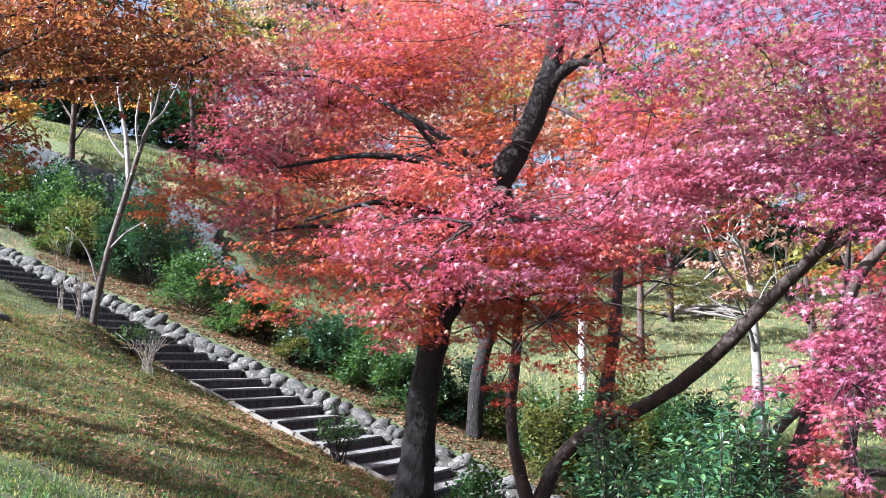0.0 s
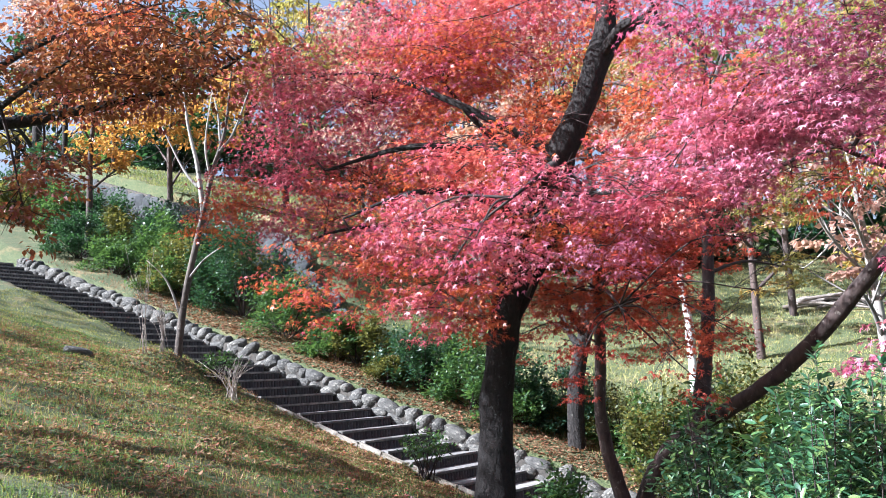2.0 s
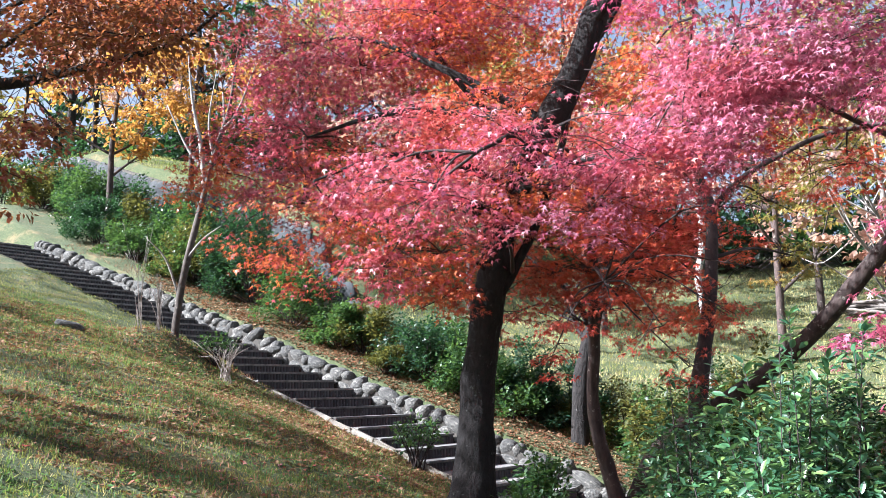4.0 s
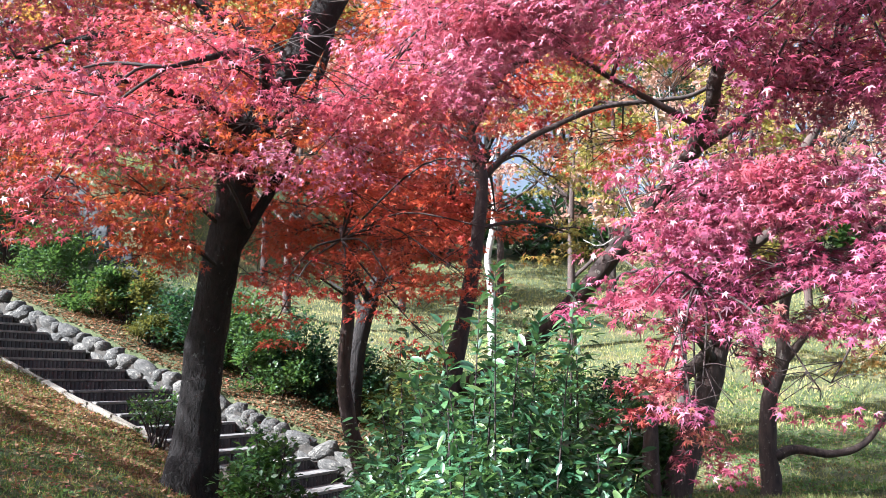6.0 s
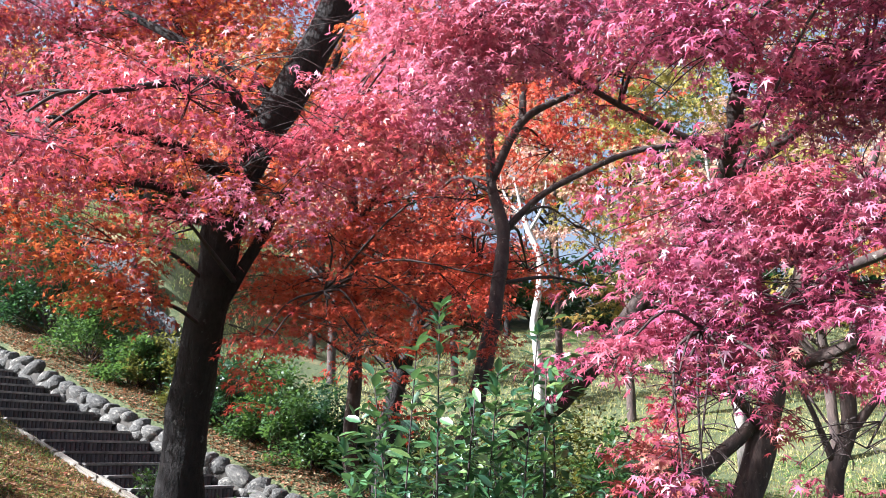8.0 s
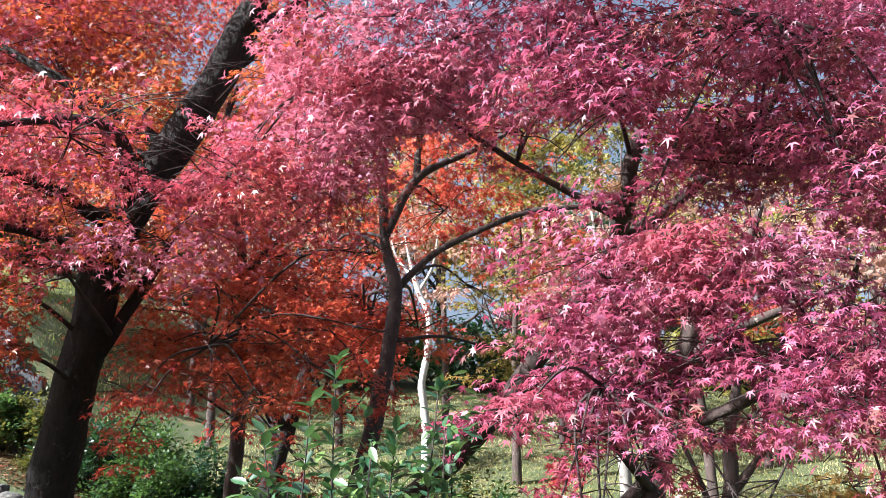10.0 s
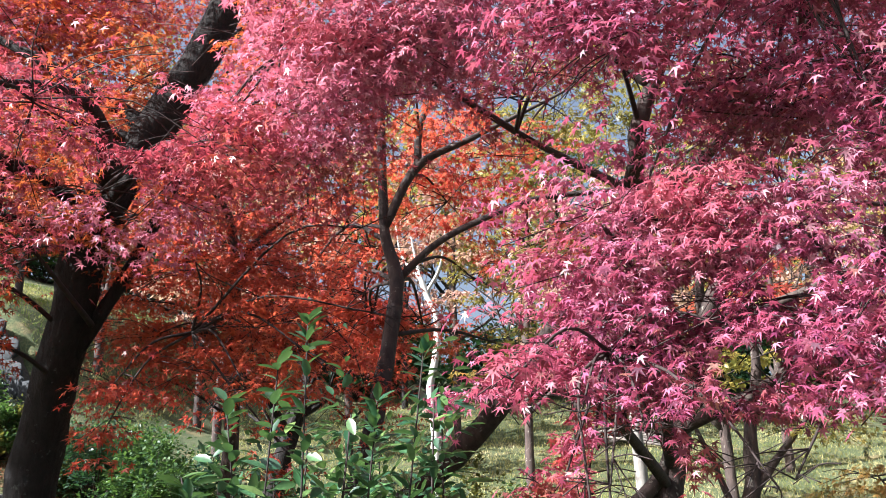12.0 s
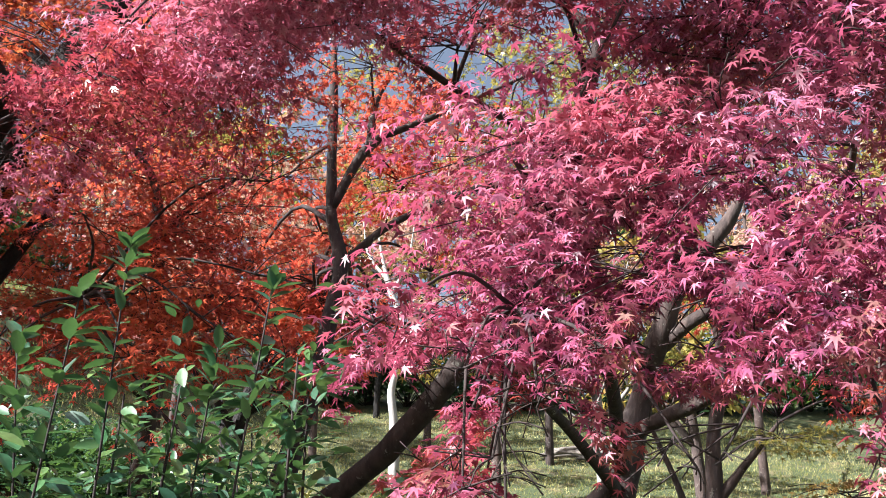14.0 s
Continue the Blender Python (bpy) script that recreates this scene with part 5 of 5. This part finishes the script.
for i, (x, y, r, h) in enumerate(((1.55, 7.0, 0.45, 1.05), (2.0, 6.95, 0.45, 1.95), (2.4, 7.3, 0.45, 2.1), (1.9, 6.5, 0.5, 1.5), (2.55, 6.9, 0.4, 1.5), (1.3, 7.6, 0.4, 0.85), (1.75, 7.6, 0.5, 1.6), (2.3, 7.9, 0.5, 1.7), (1.45, 8.3, 0.45, 1.15), (1.55, 8.9, 0.55, 1.7), (2.3, 8.9, 0.5, 1.1), (1.7, 9.7, 0.5, 1.35), (2.4, 9.8, 0.5, 0.95))):
    shrub("laurel_bush", "glossy green laurel bush with long pointed leaves below the maples", x, y, r, r, h, LAUREL, OVAL, 0.078, 2000, 100 + i, "bush", "laurel clump", upright=0.1)


def laurel_sprig(root, tip, leaves, seed):
    """One upright laurel shoot with alternate leaves."""
    rng = np.random.default_rng(seed)
    a, c = np.array(root), np.array(tip)
    m = (a + c) / 2 + rng.normal(0, 0.05, 3)
    bm = bmesh.new()
    line = tube(bm, [(*a, 0.007), (*m, 0.005), (*c, 0.0025)], 5, 6)
    ob = part("laurel_shoot", bm, TWIG)
    tagged(ob, "tall glossy laurel shoot rising from the clump", "bush", "laurel shoots")
    f = 1 - rng.random(leaves) ** 1.3 * 0.62
    p = np.stack([np.interp(f, np.linspace(0, 1, len(line)), line[:, k]) for k in range(3)], -1)
    w = np.arange(leaves) * 2.4 + rng.normal(0, 0.3, leaves)
    me = scatter_mesh("leaves", OVAL, p, w, rng.normal(0.45, 0.3, leaves), rng.normal(0, 0.3, leaves), 0.085 * rng.uniform(0.75, 1.2, leaves))
    tagged(part("foliage", me, LAUREL, ob), kind="stuff")


for i, (x, y, z) in enumerate(((2.05, 6.7, 0.93), (1.97, 6.6, 0.78), (1.78, 6.7, 0.66), (2.45, 6.75, 0.83), (2.28, 6.9, 0.68), (1.62, 6.8, 0.42))):
    dx = 0.28 * math.sin(i * 2.3)
    laurel_sprig((x - dx, y + 0.1, land_at(x - dx, y + 0.1) - 0.05), (x, y, z), 60, 300 + i)
GREENS = [
    (-9.2, 19.0, 1.1, 1.1, GREEN), (-7.0, 18.9, 1.2, 2.5, DARKGREEN), (-5.6, 18.2, 0.9, 1.3, GREEN), (-4.3, 17.6, 0.7, 0.9, GREEN), (-10.8, 20.2, 0.9, 1.0, GREEN),
    (-2.5, 17.0, 0.9, 1.3, DARKGREEN), (-1.3, 16.7, 0.8, 1.3, GREEN), (-3.6, 18.0, 0.8, 1.0, AZALEA), (-0.8, 16.0, 0.65, 1.15, GREEN), (-1.8, 17.8, 0.9, 1.2, GREEN),
    (0.3, 16.6, 0.8, 1.2, DARKGREEN), (1.3, 14.4, 0.75, 1.0, GREEN), (2.2, 14.2, 0.7, 0.9, GREEN), (-12.4, 21.0, 1.1, 1.2, DARKGREEN), (-8.3, 20.4, 1.0, 1.5, AZALEA),
    (0.9, 12.9, 0.6, 0.85, AZALEA), (1.7, 13.2, 0.7, 0.95, AZALEA), (2.6, 13.4, 0.7, 0.9, GREEN), (3.4, 14.2, 0.7, 0.7, GREEN), (1.9, 15.2, 0.8, 0.9, GREEN), (3.6, 11.6, 0.8, 0.95, GREEN), (2.8, 12.6, 0.8, 0.9, GREEN), (4.4, 12.8, 0.7, 0.6, GREEN),
]
HOLLOW = [
    (1.6, 14.4, 0.62, 1.7, AZALEA), (3.0, 14.7, 0.7, 1.85, AZALEA), (2.25, 14.5, 0.6, 1.7, GREEN), (3.55, 14.2, 0.7, 1.45, GREEN),
    (-0.4, 16.4, 0.5, 1.45, DARKGREEN), (1.5, 15.6, 0.5, 1.1, GREEN), (4.1, 14.9, 0.7, 1.3, DARKGREEN), (2.7, 15.8, 0.7, 1.4, GREEN),
]
GREENS = [g for g in GREENS if not (g[0] > 0.5 and 12 < g[1] < 15)] + HOLLOW
for i, (x, y, r, h, m) in enumerate(GREENS):
    s, n = along(x, y)
    if n < 2.35 + 0.9 * r and s < 4.6:
        x, y = x + STEP_N[0] * (2.35 + 0.9 * r - n), y + STEP_N[1] * (2.35 + 0.9 * r - n)
    shrub("shrub", {"evergreen_leaf": "dark evergreen", "azalea_leaf": "yellow-green", "shrub_leaf": "green leafy"}[m.name] + " shrub behind the stone kerb", x, y, r, r * 0.9, h, m, KITE, 0.078, int(4600 * r * r + 1400), 130 + i, group="shrub border")
for i in range(11):
    s = -17.5 + i * 1.15
    q = STEP_O + STEP_D * s + STEP_N * (4.4 + 0.5 * (i % 2))
    m = (GREEN, DARKGREEN, AZALEA, DARKGREEN)[i % 4]
    shrub("shrub", {"evergreen_leaf": "dark evergreen", "azalea_leaf": "yellow-green", "shrub_leaf": "green leafy"}[m.name] + " shrub before the retaining wall", q[0], q[1], 0.95, 0.9, (1.7, 1.8, 1.35, 1.75)[i % 4], m, KITE, 0.095, 5200, 210 + i, group="shrub border")
for i, (x, y, r, h) in enumerate(((-0.4, 16.5, 0.42, 0.55), (0.4, 16.7, 0.5, 0.6), (1.15, 16.4, 0.62, 1.1), (-2.9, 17.0, 0.4, 0.5))):
    shrub("azalea_bush", "clipped yellow-green azalea mound above the leaf litter", x, y, r, r, h, AZALEA, KITE, 0.05, 4200, 160 + i, "bush", "azalea mounds", lift=0.3)
shrub("shrub", "low dark shrub at the foot of the great maple", 0.35, 9.9, 0.42, 0.4, 0.75, GREEN, KITE, 0.07, 1500, 170)
shrub("shrub", "small sprawling shrub growing over the steps", -1.6, 13.2, 0.38, 0.3, 0.65, GREEN, KITE, 0.065, 600, 171, lift=0.6)
shrub("shrub", "small pale green seedling beside the bare tree", -5.0, 14.4, 0.35, 0.3, 0.5, GREEN, KITE, 0.07, 350, 172, lift=0.5)


def bare_twigs(x, y, r, h, count, seed):
    rng = np.random.default_rng(seed)
    z = land_at(x, y)
    bm = bmesh.new()
    for k in range(count):
        w = rng.random() * 2 * math.pi
        d = r * rng.uniform(0.2, 1)
        e = (x + math.cos(w) * d, y + math.sin(w) * d, z + h * rng.uniform(0.5, 1))
        m = (x + math.cos(w) * d * 0.3 + rng.normal(0, 0.03), y + math.sin(w) * d * 0.3, z + h * 0.45)
        tube(bm, [(x + rng.normal(0, 0.05), y + rng.normal(0, 0.05), z - 0.05, 0.006), (*m, 0.004), (*e, 0.002)], 4, 3)
        tube(bm, [(*m, 0.003), (m[0] + rng.normal(0, 0.15), m[1] + rng.normal(0, 0.1), m[2] + 0.25 * h, 0.002)], 3, 2)
    return tagged(part("bare_shrub", bm, TWIG_GREY), "leafless grey twiggy shrub standing in the grass", "shrub")


bare_twigs(-5.75, 14.0, 0.3, 1.0, 20, 1)
bare_twigs(-4.6, 13.9, 0.6, 0.75, 24, 2)
bare_twigs(-5.9, 13.7, 0.4, 1.8, 7, 3)

# the dark hedge along the top of the lawn: three bushes, repeated
hedge = [shrub("hedge_bush", "dense blue-green hedge bush along the top of the lawn", 0, 60 + i, 1.5, 1.2, 2.4 + 0.3 * i, DARKGREEN if i < 2 else GREEN, KITE, 0.28, 1000, 190 + i, "bush", "hedge") for i in range(3)]
hz = [land_at(0, 60 + i) for i in range(3)]
rng_h = random.Random(9)
for i in range(34):
    k = i % 3
    x = -19 + i * 1.3 + rng_h.uniform(-0.3, 0.3)
    y = 33.0 + rng_h.uniform(-0.8, 0.8)
    m = pose(x, y, land_at(x, y) - hz[k]) @ pose(0, -(60 + k), 0)
    if i < 3:
        hedge[k].matrix_basis = m
    else:
        copy_thing(hedge[k], m)

# heap of cut branches on the lawn
pile = thing("branch_pile", (0, 0, 0), "heap of grey cut branches lying on the lawn", "branches")
rng_b = np.random.default_rng(6)
for i in range(16):
    c = np.array((7.4, 26.0)) + rng_b.normal(0, (0.45, 0.3))
    w = rng_b.normal(-0.35, 0.3)
    L = rng_b.uniform(0.5, 1.1)
    a = (c[0] - L * math.cos(w), c[1] - L * math.sin(w))
    e = (c[0] + L * math.cos(w), c[1] + L * math.sin(w))
    lift = 0.04 + 0.012 * i
    bm = bmesh.new()
    tube(bm, [(*a, land_at(*a) + lift * 0.5, 0.05), (c[0], c[1], land_at(*c) + lift + 0.05, 0.045), (*e, land_at(*e) + lift, 0.02)], 6, 3, 0.3, i)
    part("branch", bm, DEADWOOD, pile)

# ---- ground cover ----
rng_g = np.random.default_rng(77)


def cover_ground(name, label, x0, x1, y0, y1, count, form, mat, size, flat, keep, category, lift=0.0):
    x, y = rng_g.uniform(x0, x1, count), rng_g.uniform(y0, y1, count)
    s, n = along(x, y)
    ok = keep(x, y, s, n)
    x, y = x[ok], y[ok]
    p = np.stack([x, y, land(x, y) + bumps(x, y) + 0.006 + lift * rng_g.random(len(x))], -1)
    k = len(p)
    tilt = rng_g.normal(0, 0.28, k) if flat else rng_g.normal(0, 0.5, k)
    me = scatter_mesh(name, form, p, rng_g.random(k) * 2 * math.pi, tilt, rng_g.normal(0, 0.3, k), size * rng_g.uniform(0.5, 1.3, k))
    return tagged(part(name, me, mat), label, category, kind="stuff")


def patchy(x, y, f, cut):
    return np.sin(x * f + 1.3 * np.sin(y * f * 0.7)) * np.sin(y * f * 1.1 + 1.7 * np.sin(x * f * 0.6)) + rng_g.normal(0, 0.5, len(x)) > cut


cover_ground("grass", "short autumn grass on the slope", -10.5, 1.2, 4.6, 17.5, 190000, BLADE, GRASS, 0.038, False, lambda x, y, s, n: (n < -0.04) & patchy(x, y, 1.9, -1.2), "grass")
cover_ground("grass_tufts", "longer green tufts in the grass", -9.5, 1.2, 4.8, 15, 170000, BLADE, TUFT, 0.055, False, lambda x, y, s, n: (n < -0.06) & patchy(x, y, 3.4, 0.45), "grass")
cover_ground("weeds", "low clover and broad weeds in the grass", -9.5, 1.2, 4.8, 14.5, 80000, KITE, CLOVER, 0.045, True, lambda x, y, s, n: (n < -0.1) & patchy(x, y, 2.6, 0.4), "weeds")
cover_ground("straw", "pale dry stalks among the grass", -9, 1.2, 6.5, 15, 30000, BLADE, DRY, 0.06, False, lambda x, y, s, n: (n < -0.05) & (patchy(x, y, 1.5, 0.3) | (n > -0.8)), "straw")
cover_ground("grass", "green lawn in the valley", -3, 11, 8.5, 17, 60000, BLADE, LAWN, 0.06, False, lambda x, y, s, n: (n > 3.0) | (x > 2.6), "grass")
cover_ground("grass", "straw-coloured lawn, dry and painted sunlit, on the rising ground", -2, 14, 16, 32, 80000, BLADE, SUNNY_DRYLAWN, 0.08, False, lambda x, y, s, n: n > 5.0, "grass")
cover_ground("weeds", "broad green weeds over the lawn", -2, 9, 8.5, 19, 60000, KITE, CLOVER, 0.055, True, lambda x, y, s, n: ((n > 3.0) | (x > 2.6)) & patchy(x, y, 1.7, -0.1), "weeds")
cover_ground("undergrowth", "knee-high green undergrowth between the shrubs", 0.2, 4.8, 11.2, 17, 40000, KITE, GREEN, 0.07, False, lambda x, y, s, n: (n > 3.4) & patchy(x, y, 2.2, -0.3), "undergrowth", 0.28)
cover_ground("grass", "sunlit grass on the upper terrace", -18, -3, 18, 30, 45000, BLADE, LAWN, 0.10, False, lambda x, y, s, n: (n > 6.4), "grass")
cover_ground("dry_grass", "dry grass tufts behind the stone kerb", -12, 3, 12, 22, 30000, BLADE, DRY, 0.07, False, lambda x, y, s, n: (n > 2.15) & (n < 4.5), "grass")
cover_ground("fallen_leaves", "brown fallen leaves behind the stone kerb", -9, 3, 12, 20, 90000, KITE, DRY, 0.06, True, lambda x, y, s, n: (n > 2.1) & (n < 4.6), "leaves")
cover_ground("fallen_leaves", "red and brown fallen leaves in the grass", -8, 1.5, 6.5, 15, 60000, KITE, DRY, 0.055, True, lambda x, y, s, n: (n < -0.08) & patchy(x, y, 1.1, -0.2), "leaves")
cover_ground("fallen_leaves", "brown leaf litter round the foot of the great maple", -4.5, 2.0, 8.0, 14.5, 90000, KITE, DRY, 0.05, True, lambda x, y, s, n: (n < -0.03) & (n > -2.8) & (s > -3.0) & patchy(x, y, 2.0, -0.5), "leaves")
cover_ground("fallen_leaves", "red fallen leaves lying on the lawn", 2.6, 9.0, 8.5, 16, 14000, KITE, DRY, 0.055, True, lambda x, y, s, n: patchy(x, y, 1.3, 0.0), "leaves")
cover_ground("fallen_leaves", "crimson leaves scattered in the grass", -7, 1.5, 6.5, 13, 1100, SMALL_STAR, CRIMSON, 0.07, True, lambda x, y, s, n: n < -0.1, "leaves")


def flat_stone(x, y, size, seed):
    ob = part("field_stone", stone_mesh(seed), None)
    ob.matrix_basis = pose(x, y, land_at(x, y) + 0.02, 0, 18, 40) @ Matrix.Diagonal((size, size * 0.7, size * 0.35, 1))
    return tagged(ob, "flat grey stone lying in the grass", "stone")


flat_stone(-6.35, 12.65, 0.42, 31)
